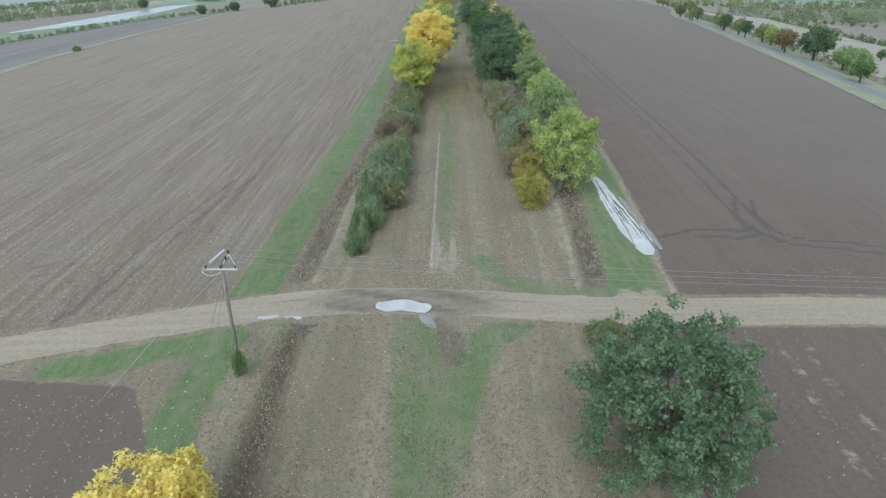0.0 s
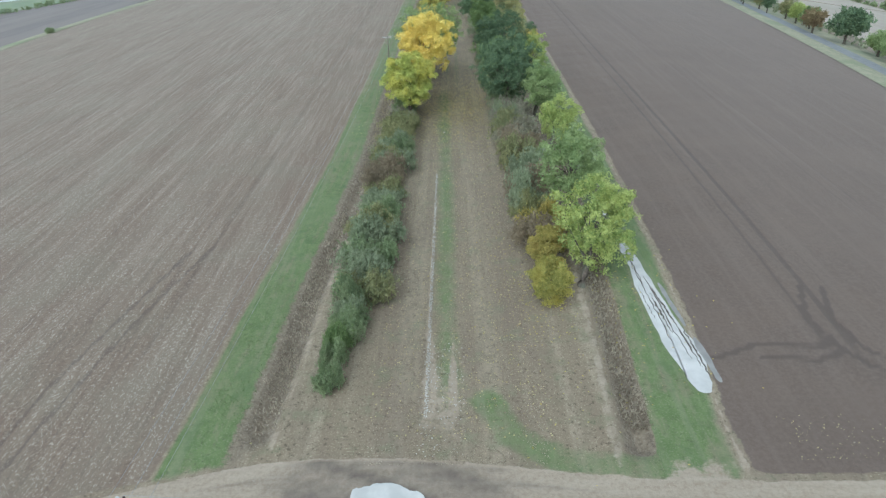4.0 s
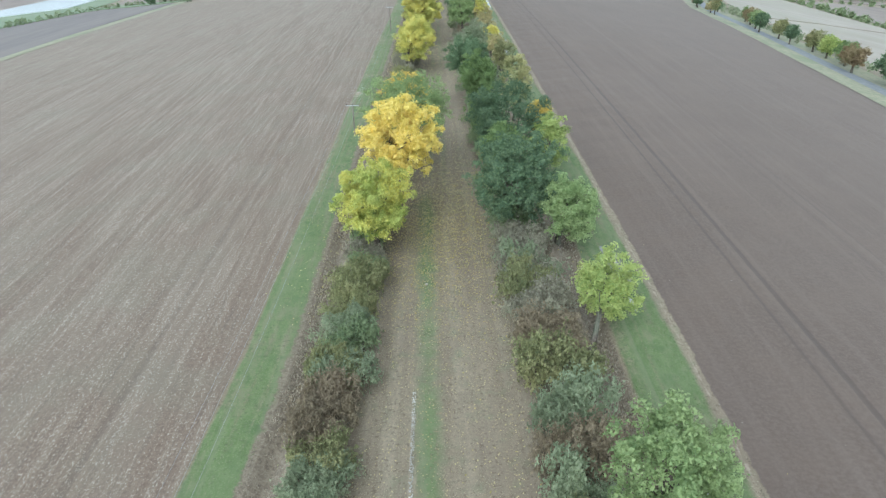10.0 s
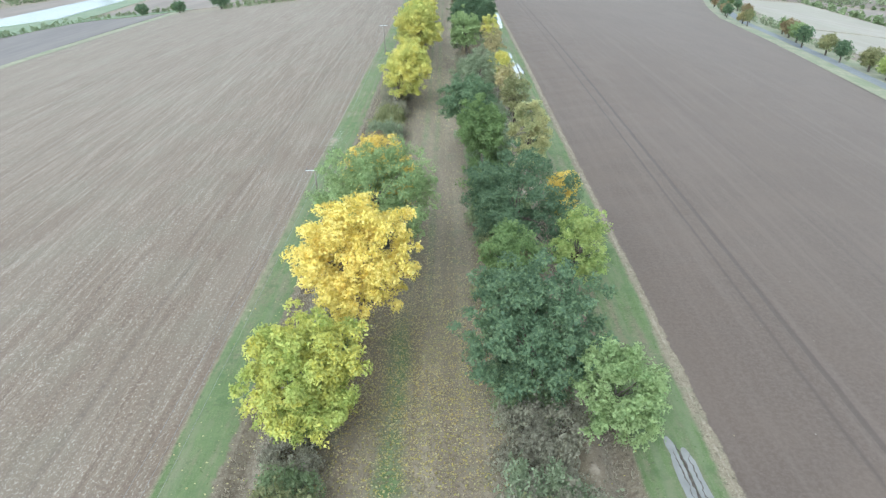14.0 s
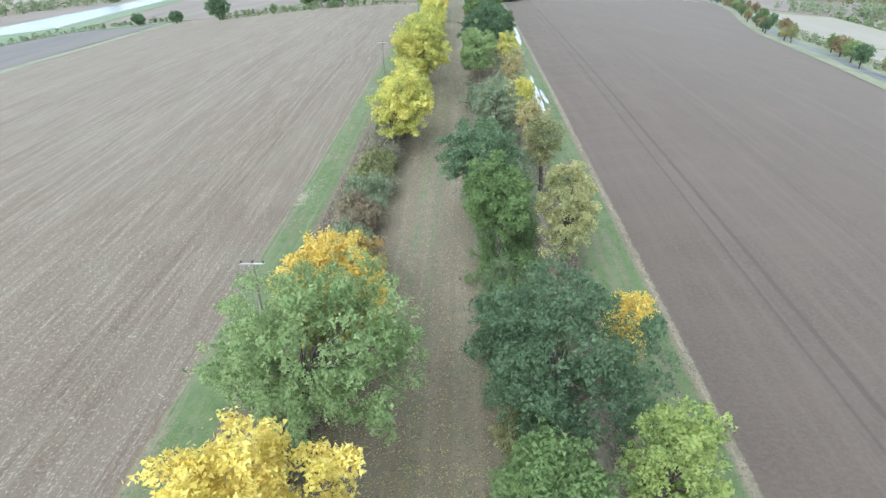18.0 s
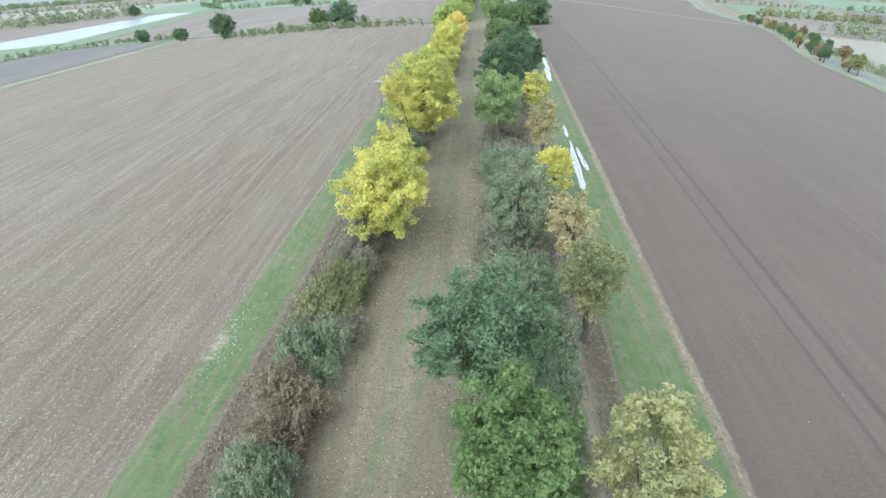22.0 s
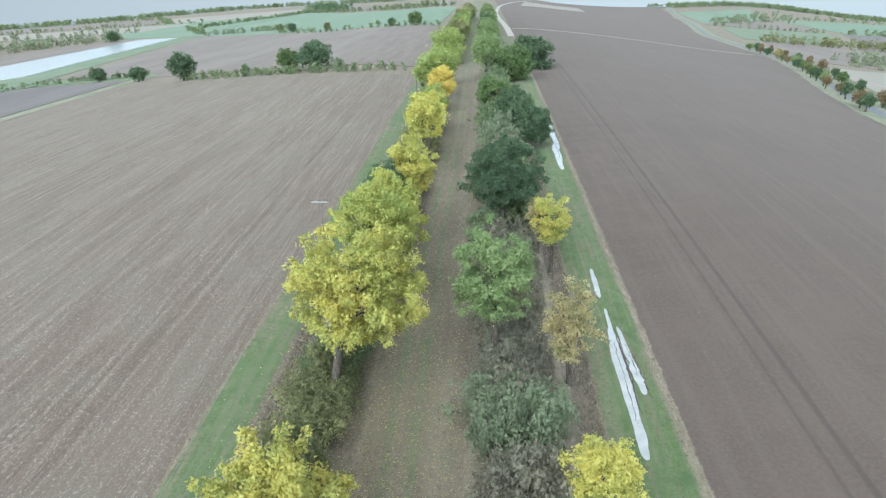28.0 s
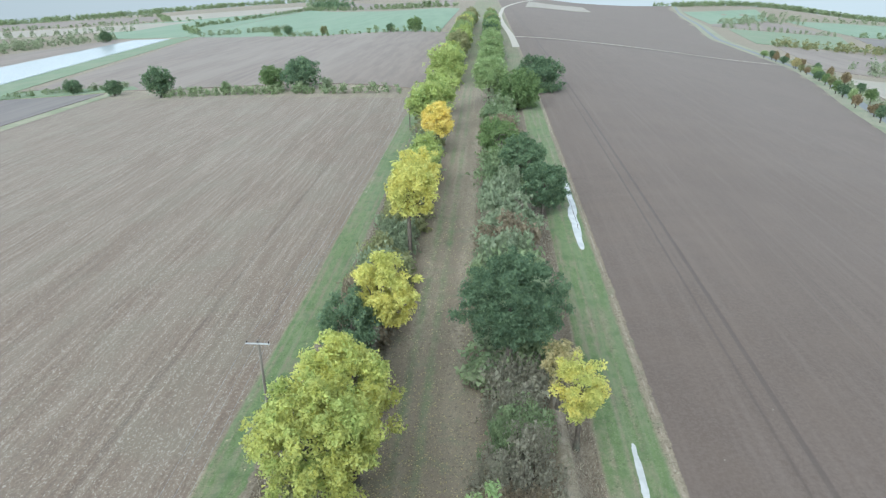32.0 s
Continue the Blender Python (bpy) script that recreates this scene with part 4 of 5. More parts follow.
def mud_ridge(x0, y0, x1, y1, r, seed):
    """A long low ridge of mud between two wheel ruts."""
    g = np.random.default_rng(seed)
    path = []
    for k in np.linspace(0, 1, 24):
        x, y = x0 + (x1 - x0) * k + g.normal(0, 0.05), y0 + (y1 - y0) * k
        path.append(((x, y, ground_z(x, y)), max(r * math.sin(math.pi * k) ** 0.5 * g.uniform(0.4, 1.3), 0.012)))
    return tagged(new("mud_ridge", mesh_of("mud_ridge", *tubes([path], 5), MUD, True)), "low dark ridge of mud between wheel ruts in a puddle", "mud", "mud ridges in the puddles")


for i, (x0, y0, x1, y1, r) in enumerate((
    (16.9, 57.0, 16.5, 71.0, 0.07), (17.6, 55.5, 17.1, 68.0, 0.08), (17.2, 59.0, 16.9, 65.0, 0.1), (16.4, 60.5, 16.2, 66.0, 0.05), (18.1, 54.6, 17.75, 61.5, 0.08), (18.4, 53.5, 18.1, 60.0, 0.08),
    (17.8, 60.0, 17.3, 66.0, 0.1), (16.75, 66.0, 16.6, 72.5, 0.07),
    (17.45, 215.0, 17.7, 228.0, 0.05), (18.0, 217.0, 18.1, 230.0, 0.11), (18.2, 219.0, 18.2, 229.0, 0.07), (18.75, 221.5, 18.6, 228.0, 0.05), (19.2, 219.0, 18.9, 226.0, 0.09),
    (17.95, 107.0, 17.7, 114.0, 0.12), (17.5, 109.0, 17.4, 113.5, 0.06), (18.3, 108.0, 18.2, 113.0, 0.06), (19.0, 283.0, 19.2, 300.0, 0.08),
)):
    mud_ridge(x0, y0, x1, y1, r, 800 + i)


# ---- power line ----
def tube_mesh(name, path, r, material, sides=6):
    return mesh_of(name, *tubes([[(p, r) for p in path]], sides), material, True)


def bead(name, x, y, z, r, h, material, parent, sides=8):
    """A small turned piece: a stack of rings."""
    prof = [(-0.004, 0.001), (0, r * 0.6), (h * 0.2, r), (h * 0.4, r * 0.65), (h * 0.6, r), (h * 0.85, r * 0.5), (h, 0.001)]
    co, f = tubes([[((x, y, z + dz), rr) for dz, rr in prof]], sides)
    return part(name, mesh_of(name, co, f, material, True), parent)


def power_pole(x, y, h, big):
    z = ground_z(x, y)
    root = thing("utility_pole", x, y, z, "wooden utility pole with a white crossarm and insulators" if not big else "wooden utility pole with switchgear arms and stay wires", "utility pole", "utility poles")
    co, f = tubes([[((0, 0, -0.5), 0.14), ((0, 0, 0.0), 0.135), ((0, 0, h * 0.5), 0.115), ((0, 0, h), 0.095), ((0, 0, h + 0.02), 0.02)]], 10)
    part("pole", mesh_of("pole", co, f, POLEWOOD, True), root)

    def beam(name, a, b, w, label=""):
        a, b = Vector(a), Vector(b)
        bm = bmesh.new()
        bmesh.ops.create_cube(bm, size=1.0)
        bmesh.ops.bevel(bm, geom=bm.edges[:], offset=0.06, segments=1, affect="EDGES")
        rot = (b - a).to_track_quat("X", "Z").to_matrix().to_4x4()
        bmesh.ops.transform(bm, matrix=Matrix.Translation((a + b) / 2) @ rot @ Matrix.Diagonal(((b - a).length, w, w, 1)), verts=bm.verts)
        me = bpy.data.meshes.new(name)
        bm.to_mesh(me)
        bm.free()
        me.materials.append(STEEL)
        return part(name, me, root, label)

    arm = beam("crossarm", (-1.0, -0.16, h - 0.3), (1.0, -0.16, h - 0.3), 0.1, "white galvanised crossarm")
    for k in (-0.9, 0.0, 0.9):
        bead("insulator", k, -0.16, h - 0.25, 0.06, 0.24, PORCELAIN, arm)
    if big:
        beam("switch_arm", (-0.8, 0.3, h - 0.12), (-0.3, 1.65, h + 0.1), 0.15, "long white switch arm")
        back = beam("back_arm", (0.0, -0.05, h - 0.24), (-0.12, 1.75, h - 0.2), 0.07)
        beam("brace", (0.98, -0.16, h - 0.24), (-0.1, 1.72, h - 0.2), 0.05)
        for p in ((-0.12, 1.7), (0.0, 0.85)):
            bead("insulator", p[0], p[1], h - 0.16, 0.075, 0.26, PORCELAIN, back)
        loop = [(-0.95, -0.16, h - 0.1), (-1.13, -0.24, h - 0.25), (-1.08, -0.3, h - 0.45), (-0.85, -0.32, h - 0.62), (-0.55, -0.3, h - 0.68), (-0.25, -0.22, h - 0.6), (0, -0.15, h - 0.45)]
        part("jumper_cable", tube_mesh("jumper_cable", loop, 0.02, STEEL), root)
        for ex, ey in ((-3.4, 3.0), (-2.8, 3.4)):
            part("stay_wire", tube_mesh("stay_wire", [(0, 0, h - 1.0), (ex * 0.5, ey * 0.5, (h - 1) * 0.5), (ex, ey, -0.2)], 0.018, WIRE), root)
        part("stay_wire", tube_mesh("stay_wire", [(-0.1, 0, h - 0.6), (-4.0, -1.5, h * 0.5), (-8.2, -3.2, -0.2)], 0.018, WIRE), root)
    return root


POLES = [(-14.0, 35.2, 8.1), (-12.9, 153.4, 5.0), (-12.5, 244.8, 6.9), (-11.6, 345.0, 7.5)]
for i, (x, y, h) in enumerate(POLES):
    power_pole(x, y, h, i == 0)
for k in (-0.9, 0.0, 0.9):
    path = []
    for (ax, ay, ah), (bx, by, bh) in zip(POLES, POLES[1:]):
        for s in np.linspace(0, 1, 14)[: None if (bx, by, bh) == POLES[-1] else -1]:
            za, zb = ground_z(ax, ay) + ah, ground_z(bx, by) + bh
            path.append((ax + k + (bx - ax) * s, ay - 0.16 + (by - ay) * s, za + (zb - za) * s - 1.3 * 4 * s * (1 - s) - 0.03))
    tagged(new("overhead_wire", tube_mesh("overhead_wire", path, 0.01, WIRE, 4)), "thin grey overhead wire strung between poles", "wire", "overhead wires")
power_pole(92.0, 35.6, 14.0, False)
for dx, dy in ((-0.12, 1.7), (0.0, 0.85), (0.95, -0.16)):
    path = [(-14.0 + dx + (106 - dx) * s, 35.2 + dy + (0.4 - dy * 0.6) * s, 8.25 + s * (ground_z(92, 35.6) + 13.7 - 8.25) - 1.2 * 4 * s * (1 - s)) for s in np.linspace(0, 1, 16)]
    tagged(new("overhead_wire", tube_mesh("overhead_wire", path, 0.01, WIRE, 4)), "thin grey overhead wire strung along the track", "wire", "overhead wires")
gb = np.random.default_rng(77)


def culvert(x, y):
    """The end of a drain under the track: an open pipe below two old sleepers."""
    z = ground_z(x, y)
    root = thing("culvert", x, y, z, "dark drain mouth under old timber sleepers at the track's edge", "culvert")
    ang = np.linspace(0, 2 * np.pi, 16, endpoint=False)
    rings = [(0.36, 0.0), (0.36, 1.6), (0.3, 1.6), (0.3, 0.0)]
    co = np.concatenate([np.column_stack([r * np.cos(ang), np.full(16, d), r * np.sin(ang) - 0.72]) for r, d in rings])
    i = np.arange(16)
    faces = np.concatenate([np.stack([a * 16 + i, a * 16 + (i + 1) % 16, b * 16 + (i + 1) % 16, b * 16 + i], 1) for a, b in ((0, 1), (1, 2), (2, 3), (3, 0))])
    part("pipe", mesh_of("pipe", co, faces, MUD, True), root)
    for dx, dz, ln, turn in ((0.0, -0.2, 2.3, 3.0), (0.12, 0.03, 1.9, -4.0)):
        bm = bmesh.new()
        bmesh.ops.create_cube(bm, size=1.0)
        bmesh.ops.transform(bm, matrix=pose(dx, -0.1, dz, 0, 0, turn) @ Matrix.Diagonal((ln, 0.24, 0.2, 1)), verts=bm.verts)
        bmesh.ops.bevel(bm, geom=bm.edges[:], offset=0.025, segments=1, affect="EDGES")
        me = bpy.data.meshes.new("sleeper")
        bm.to_mesh(me)
        bm.free()
        me.materials.append(POLEWOOD)
        part("sleeper", me, root)
    for k in range(9):
        a = np.array([gb.uniform(-1.0, 1.0), gb.uniform(-1.2, -0.2), gb.uniform(-0.35, 0.05)])
        b = a + [gb.normal(0, 0.5), gb.normal(-0.3, 0.3), gb.uniform(0.05, 0.45)]
        part("branch", mesh_of("branch", *tubes([limb(gb, a, b, 0.03, 0.008, steps=4)], 4), BARK, True), root)
    return root


culvert(-11.2, 41.2)
shrub(-14.0, 35.0, 0.55, 1.9, "deep", "ivy and young growth round the foot of the pole", gb, GW)


# ---- the country round about ----
def lay(name, label, corners, material, up=0.5, cells=14, category="field"):
    """A field as a sheet on the land between four corners, with its rim turned down into the ground."""
    cells, up = cells * 3, up * 0.5
    a, b, c, d = (np.array(p, float) for p in corners)
    u, v = np.meshgrid(np.linspace(0, 1, cells + 1), np.linspace(0, 1, cells + 1))
    u, v = u[..., None], v[..., None]
    p = (a * (1 - u) + b * u) * (1 - v) + (d * (1 - u) + c * u) * v
    co = np.concatenate([p, (land(p[..., 0], p[..., 1]) + up)[..., None]], -1).reshape(-1, 3)
    w = cells + 1
    q = (np.arange(cells)[:, None] * w + np.arange(cells)[None, :]).ravel()
    quads = np.stack([q, q + 1, q + w + 1, q + w], 1)
    rim = np.concatenate([np.arange(w), np.arange(1, w) * w + cells, cells * w + np.arange(cells)[::-1], np.arange(1, cells)[::-1] * w])
    k = len(co) + np.arange(len(rim))
    co = np.vstack([co, co[rim] - [0, 0, up + 1.0]])
    quads = np.vstack([quads, np.stack([rim, k, np.roll(k, -1), np.roll(rim, -1)], 1)])
    return tagged(new(name, mesh_of(name, co, quads, material)), label, category, kind="structure")


def ribbon(name, label, line, lo, hi, material, up, category, step=8.0):
    """A strip that follows a line of points, from lo to hi metres to its right."""
    pts = np.array(line, float)
    seg = np.concatenate([[0], np.cumsum(np.linalg.norm(np.diff(pts, axis=0), axis=1))])
    s = np.arange(0, seg[-1], step)
    c = np.column_stack([np.interp(s, seg, pts[:, 0]), np.interp(s, seg, pts[:, 1])])
    for _ in range(6):
        c[1:-1] = (c[:-2] + 2 * c[1:-1] + c[2:]) / 4
    t = np.gradient(c, axis=0)
    t /= np.linalg.norm(t, axis=1)[:, None]
    r = np.column_stack([t[:, 1], -t[:, 0]])
    rows = [c + r * o for o in np.linspace(lo, hi, 4)]
    p = np.stack(rows, 1)
    co = np.concatenate([p, (land(p[..., 0], p[..., 1]) + up)[..., None]], -1).reshape(-1, 3)
    n = len(c) - 1
    q = (np.arange(n)[:, None] * 4 + np.arange(3)[None, :]).ravel()
    return tagged(new(name, mesh_of(name, co, np.stack([q, q + 1, q + 5, q + 4], 1), material, True)), label, category, kind="structure")


PASTURE = plain("pasture", (0.13, 0.172, 0.085), (0.175, 0.215, 0.11), 0.3, 0.9, (0.2, 0.215, 0.125), bump=0.2, haze_sheen=1.0)
CROP = plain("young_crop", (0.15, 0.21, 0.12), (0.185, 0.245, 0.145), 0.1, 0.9, (0.2, 0.245, 0.15), (1, 0.15, 1), haze_sheen=1.0)
STUBBLE = plain("far_stubble", (0.27, 0.225, 0.17), (0.33, 0.28, 0.215), 0.15, 0.9, (0.28, 0.25, 0.175), (1, 0.2, 1), haze_sheen=1.0)
EARTH = plain("far_earth", (0.172, 0.13, 0.1), (0.22, 0.17, 0.13), 0.3, 0.95, (0.245, 0.195, 0.15), (1, 0.1, 1), haze_sheen=1.0)
DARKEARTH = plain("dark_earth", (0.135, 0.11, 0.095), (0.17, 0.14, 0.12), 0.4, 0.95, (0.19, 0.16, 0.13), (1, 0.1, 1), haze_sheen=1.0)
ROADGREY = plain("worn_asphalt", (0.19, 0.19, 0.19), (0.25, 0.25, 0.245), 0.6, 0.8)
PALE = plain("pale_track", (0.42, 0.37, 0.3), (0.5, 0.45, 0.37), 0.5, 0.9)
DRYVERGE = plain("dry_verge", (0.2, 0.2, 0.11), (0.3, 0.27, 0.17), 0.6, 0.9, (0.15, 0.18, 0.08), haze_sheen=1.0)

# west: margin, dark field, valley water
ribbon("grass_margin", "rough dry grass strip between two fields", [(-150, 40), (-150, 300), (-147, 380), (-146, 466)], -6.5, 0.5, DRYVERGE, 0.12, "grass margin", 5)
lay("field_dark", "bare dark brown field below the hedge", [(-420, 60), (-157, 60), (-154, 464), (-215, 470)], DARKEARTH, 0.3)
lay("pasture_west", "green pasture along the valley water", [(-420, 100), (-216, 470), (-310, 915), (-360, 900)], PASTURE, 0.4)
lay("pasture_west", "green corner of pasture by the hedge end", [(-216, 472), (-140, 466), (-150, 480), (-225, 500)], PASTURE, 0.5)
lay("field_north", "brown drilled field beyond the hedge", [(-212, 500), (-14, 398), (-14, 604), (-300, 900)], EARTH, 0.45, 18)
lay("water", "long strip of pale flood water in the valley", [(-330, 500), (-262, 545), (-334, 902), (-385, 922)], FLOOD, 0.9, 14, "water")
lay("water_edge", "bare pale mud along the flood water", [(-480, 560), (-332, 500), (-384, 925), (-420, 945)], EARTH, 0.6, 10, "mud")
lay("crop_field", "wide green field of young crop", [(-330, 930), (-24, 612), (-26, 960), (-420, 1800)], CROP, 0.5, 18)
lay("crop_field", "green field running along the valley", [(-480, 1000), (-330, 920), (-430, 1800), (-700, 1500)], CROP, 0.55)
lay("stubble_field", "pale stubble field on the far slope", [(-900, 1120), (-520, 1180), (-560, 1480), (-1100, 1500)], STUBBLE, 0.6)
lay("stubble_field", "pale stubble field under the horizon", [(-640, 1560), (-420, 1840), (-500, 2150), (-900, 2000)], STUBBLE, 0.6)
lay("brown_field", "brown ploughed field on the far slope", [(-1300, 1600), (-700, 1620), (-900, 2050), (-1500, 2200)], EARTH, 0.7)
lay("brown_field", "brown field beyond the green crop", [(-400, 1850), (-40, 1080), (-60, 1500), (-420, 2300)], EARTH, 0.6)
lay("pasture_west", "green hillside pasture far off", [(-1500, 1300), (-920, 1130), (-1120, 1520), (-1700, 1800)], PASTURE, 0.7)
# east: road, verge, cross track, fields
ribbon("road_verge", "mown green verge beside the road", ROAD, 0.0, 7.5, DRYVERGE, 0.12, "grass verge")
ribbon("road", "grey country road between rows of trees", ROAD, 7.5, 13.0, ROADGREY, 0.16, "road")
ribbon("road_verge", "rough green verge on the far side of the road", ROAD, 13.0, 22.0, DRYVERGE, 0.13, "grass verge")
ribbon("farm_track", "pale straight farm track across the brown field", [(19, 578), (48, 575), (128, 638), (212, 672)], -1.6, 1.6, PALE, 0.25, "track")
ribbon("farm_track", "pale curving farm track round the end of the trees", [(19, 520), (19, 578), (16, 680), (15, 790), (22, 980), (54, 1290), (118, 1900)], -1.7, 1.7, PALE, 0.3, "track", 12)
lay("stubble_field", "pale rectangular plot in the brown field", [(52, 1075), (190, 1450), (235, 1900), (80, 1500)], STUBBLE, 0.6)
lay("brown_field", "pale brown field beyond the road", [(128, 180), (210, 150), (250, 400), (162, 400)], STUBBLE, 0.35)
lay("brown_field", "pale brown field beyond the road", [(162, 405), (250, 405), (300, 660), (232, 640)], STUBBLE, 0.35)
lay("brown_field", "grey-brown ploughed field beyond a hedge", [(216, 150), (330, 120), (390, 600), (306, 660)], EARTH, 0.4)
lay("brown_field", "grey-brown ploughed field in the valley", [(250, 700), (400, 640), (480, 960), (320, 960)], EARTH, 0.4)
lay("pasture_east", "green pasture in the valley", [(310, 985), (420, 980), (560, 1300), (400, 1350)], PASTURE, 0.5)
lay("brown_field", "dark ploughed field in the valley", [(450, 960), (760, 900), (900, 1300), (580, 1300)], DARKEARTH, 0.5)
lay("pasture_east", "green hillside under the horizon", [(600, 1330), (1000, 1300), (1300, 1950), (720, 1900)], CROP, 0.6)
lay("pasture_east", "green hillside far off", [(420, 1500), (700, 1920), (800, 2300), (560, 2200)], CROP, 0.6)
lay("brown_field", "brown field far off", [(390, 1400), (560, 1320), (690, 1880), (430, 1520)], EARTH, 0.5)


def thicket(name, label, line, wide, gap, height, leaf, seed, size=1.1, per=70, jitter=0.3):
    """Hedge or belt of trees far off, in one mesh: uneven clumps of leaves along a line."""
    g = np.random.default_rng(seed)
    pts = np.array(line, float)
    seg = np.concatenate([[0], np.cumsum(np.linalg.norm(np.diff(pts, axis=0), axis=1))])
    cs, rs = [], []
    s = 0.0
    while s < seg[-1]:
        for _ in range(max(1, round(wide / gap))):
            x = np.interp(s, seg, pts[:, 0]) + g.uniform(-0.5, 0.5) * wide
            y = np.interp(s, seg, pts[:, 1]) + g.uniform(-0.5, 0.5) * wide
            h = height * g.uniform(1 - jitter, 1 + jitter)
            for k in (0.3, 0.65, 0.85):
                r = h * (0.42 if k < 0.8 else 0.26) * g.uniform(0.8, 1.2)
                cs.append((x + g.normal(0, h * 0.15), y + g.normal(0, h * 0.15), ground_z(x, y) + h * k))
                rs.append(r)
        s += gap * g.uniform(0.7, 1.3)
    cs, rs = np.array(cs), np.array(rs)
    q, f = leaves(g, cs, rs, len(cs) * per // 3, size * 0.8, 0.9, 0.25, spray=3, spread=0.5)
    return tagged(new(name, mesh_of(name, q, f, LEAF[leaf])), label, "hedge" if height < 5 else "woodland", kind="stuff")


thicket("hedge", "low dark field hedge with gaps", [(-22, 392), (-38, 393), (-70, 408), (-112, 430)], 2.2, 1.6, 2.6, "bramble", 201, 0.5, 120)
thicket("hedge", "low dark field hedge with gaps", [(-150, 474), (-185, 478), (-212, 468)], 2.2, 1.7, 2.6, "bramble", 202, 0.5, 110)
thicket("hedge", "low hedge below the dark field", [(-214, 466), (-240, 400), (-260, 340), (-300, 280)], 2.5, 2.2, 2.8, "bramble", 203, 0.6, 90, 0.45)
thicket("hedge", "hedge between two fields far off", [(-24, 606), (-110, 690), (-190, 790)], 3, 6, 3.0, "bramble", 204, 0.8, 80, 0.6)
thicket("hedge", "overgrown hedge at the field corner", [(-190, 840), (-240, 900), (-300, 895)], 8, 5, 5.0, "grey", 205, 1.0, 90)
for i, (line, w, h, leaf) in enumerate([
    ([(-330, 960), (-420, 1130), (-420, 1810)], 5, 5.0, "bramble"),
    ([(-430, 1800), (-200, 1430), (-30, 1010)], 5, 6.0, "bramble"),
    ([(-520, 1170), (-900, 1110)], 6, 7.0, "grey"),
    ([(-560, 1500), (-1100, 1520)], 6, 7.0, "bramble"),
    ([(-650, 1560), (-900, 2020), (-1500, 2230)], 7, 8.0, "bramble"),
    ([(-430, 1850), (-520, 2180)], 6, 8.0, "grey"),
    ([(306, 665), (392, 605), (330, 120)], 3, 2.8, "bramble"),
    ([(214, 150), (252, 402), (304, 662)], 3, 2.8, "bramble"),
    ([(322, 972), (480, 966), (900, 890)], 6, 4.0, "bramble"),
    ([(580, 1310), (1000, 1290)], 8, 7.0, "bramble"),
    ([(400, 1360), (560, 1310)], 6, 6.0, "grey"),
    ([(720, 1910), (1300, 1960)], 9, 9.0, "bramble"),
]):
    thicket("hedge", "field hedge with bushes far off", line, w, 9.0, h, leaf, 220 + i, 2.0, 60, 0.45)
thicket("woodland", "belt of autumn trees across the valley", [(300, 700), (400, 690), (500, 830), (620, 840)], 46, 9.0, 9.0, "grey", 240, 1.5, 90)
thicket("woodland", "belt of autumn trees across the valley", [(330, 960), (420, 930), (540, 900)], 30, 9.0, 9.0, "olive", 241, 1.6, 80)
thicket("woodland", "scrub and willows beyond the flood water", [(-620, 560), (-520, 760), (-460, 960)], 80, 14.0, 8.0, "grey", 242, 1.8, 80)
thicket("woodland", "wood on the far valley side", [(-1250, 900), (-1000, 1060), (-760, 1100)], 130, 22.0, 13.0, "bramble", 243, 2.8, 80)
thicket("woodland", "dark wood at the top of the green field", [(-440, 1990), (-330, 1760)], 60, 16.0, 14.0, "oak", 244, 2.8, 90)
thicket("woodland", "dark wood along the western skyline", [(-2100, 1500), (-1700, 2000), (-1300, 2420), (-900, 2560)], 120, 15.0, 13.0, "bramble", 245, 3.2, 60)
thicket("woodland", "dark wood along the western skyline", [(-900, 2560), (-500, 2650), (0, 2700)], 90, 16.0, 11.0, "bramble", 246, 3.2, 60)
thicket("woodland", "dark wood along the eastern skyline", [(640, 2560), (900, 2500), (1200, 2330), (1700, 2050)], 170, 15.0, 12.0, "bramble", 247, 3.2, 60)
thicket("woodland", "scattered trees over the eastern slope", [(450, 1500), (640, 1750), (760, 2060)], 110, 34.0, 11.0, "grey", 248, 2.4, 90)
thicket("woodland", "scattered trees over the eastern valley", [(560, 960), (760, 1150), (1000, 1500)], 130, 36.0, 11.0, "bramble", 249, 2.4, 90)


def far_tree(x, y, r, top, leaf, label, seed=0, group="trees along the road"):
    return tree(x, y, r, top * (0.61 if group == "trees along the road" else 0.53), top, leaf, label, 0.95, seed=seed, size=max(0.36, 0.09 * r), group=group)


HG = "trees in the western hedge"
far_tree(-113, 431, 5.6, 11.0, "oak", "round dark oak standing in the field hedge", group=HG)
far_tree(-64, 411, 4.4, 8.4, "deep", "broad green oak standing in the field hedge", group=HG)
far_tree(-54, 409, 6.6, 9.8, "oak", "wide dark oak standing in the field hedge", group=HG)
far_tree(-143, 452, 3.8, 6.4, "oak", "low dark tree in the field hedge", group=HG)
far_tree(-172, 470, 3.6, 6.6, "oak", "low dark tree in the field hedge", group=HG)
far_tree(-82, 415, 1.8, 4.6, "bramble", "small dark tree in the field hedge", group=HG)
far_tree(-43, 398, 1.8, 4.8, "grey", "small grey-green tree in the field hedge", group=HG)
far_tree(-155, 473, 1.6, 4.2, "bramble", "small dark tree in the field hedge", group=HG)
tree(-151, 268, 1.8, 0.9, 1.8, "bramble", "low dark bush in the grass margin", 1.2, size=0.35, name="bush", group=HG)
far_tree(-40, 622, 5.0, 9.0, "deep", "dark tree at the field corner", group=HG)
far_tree(-58, 640, 3.0, 6.0, "oak", "small dark tree at the field corner", group=HG)
far_tree(-120, 712, 3.0, 7.0, "olive", "yellowish tree in the far hedge", group=HG)
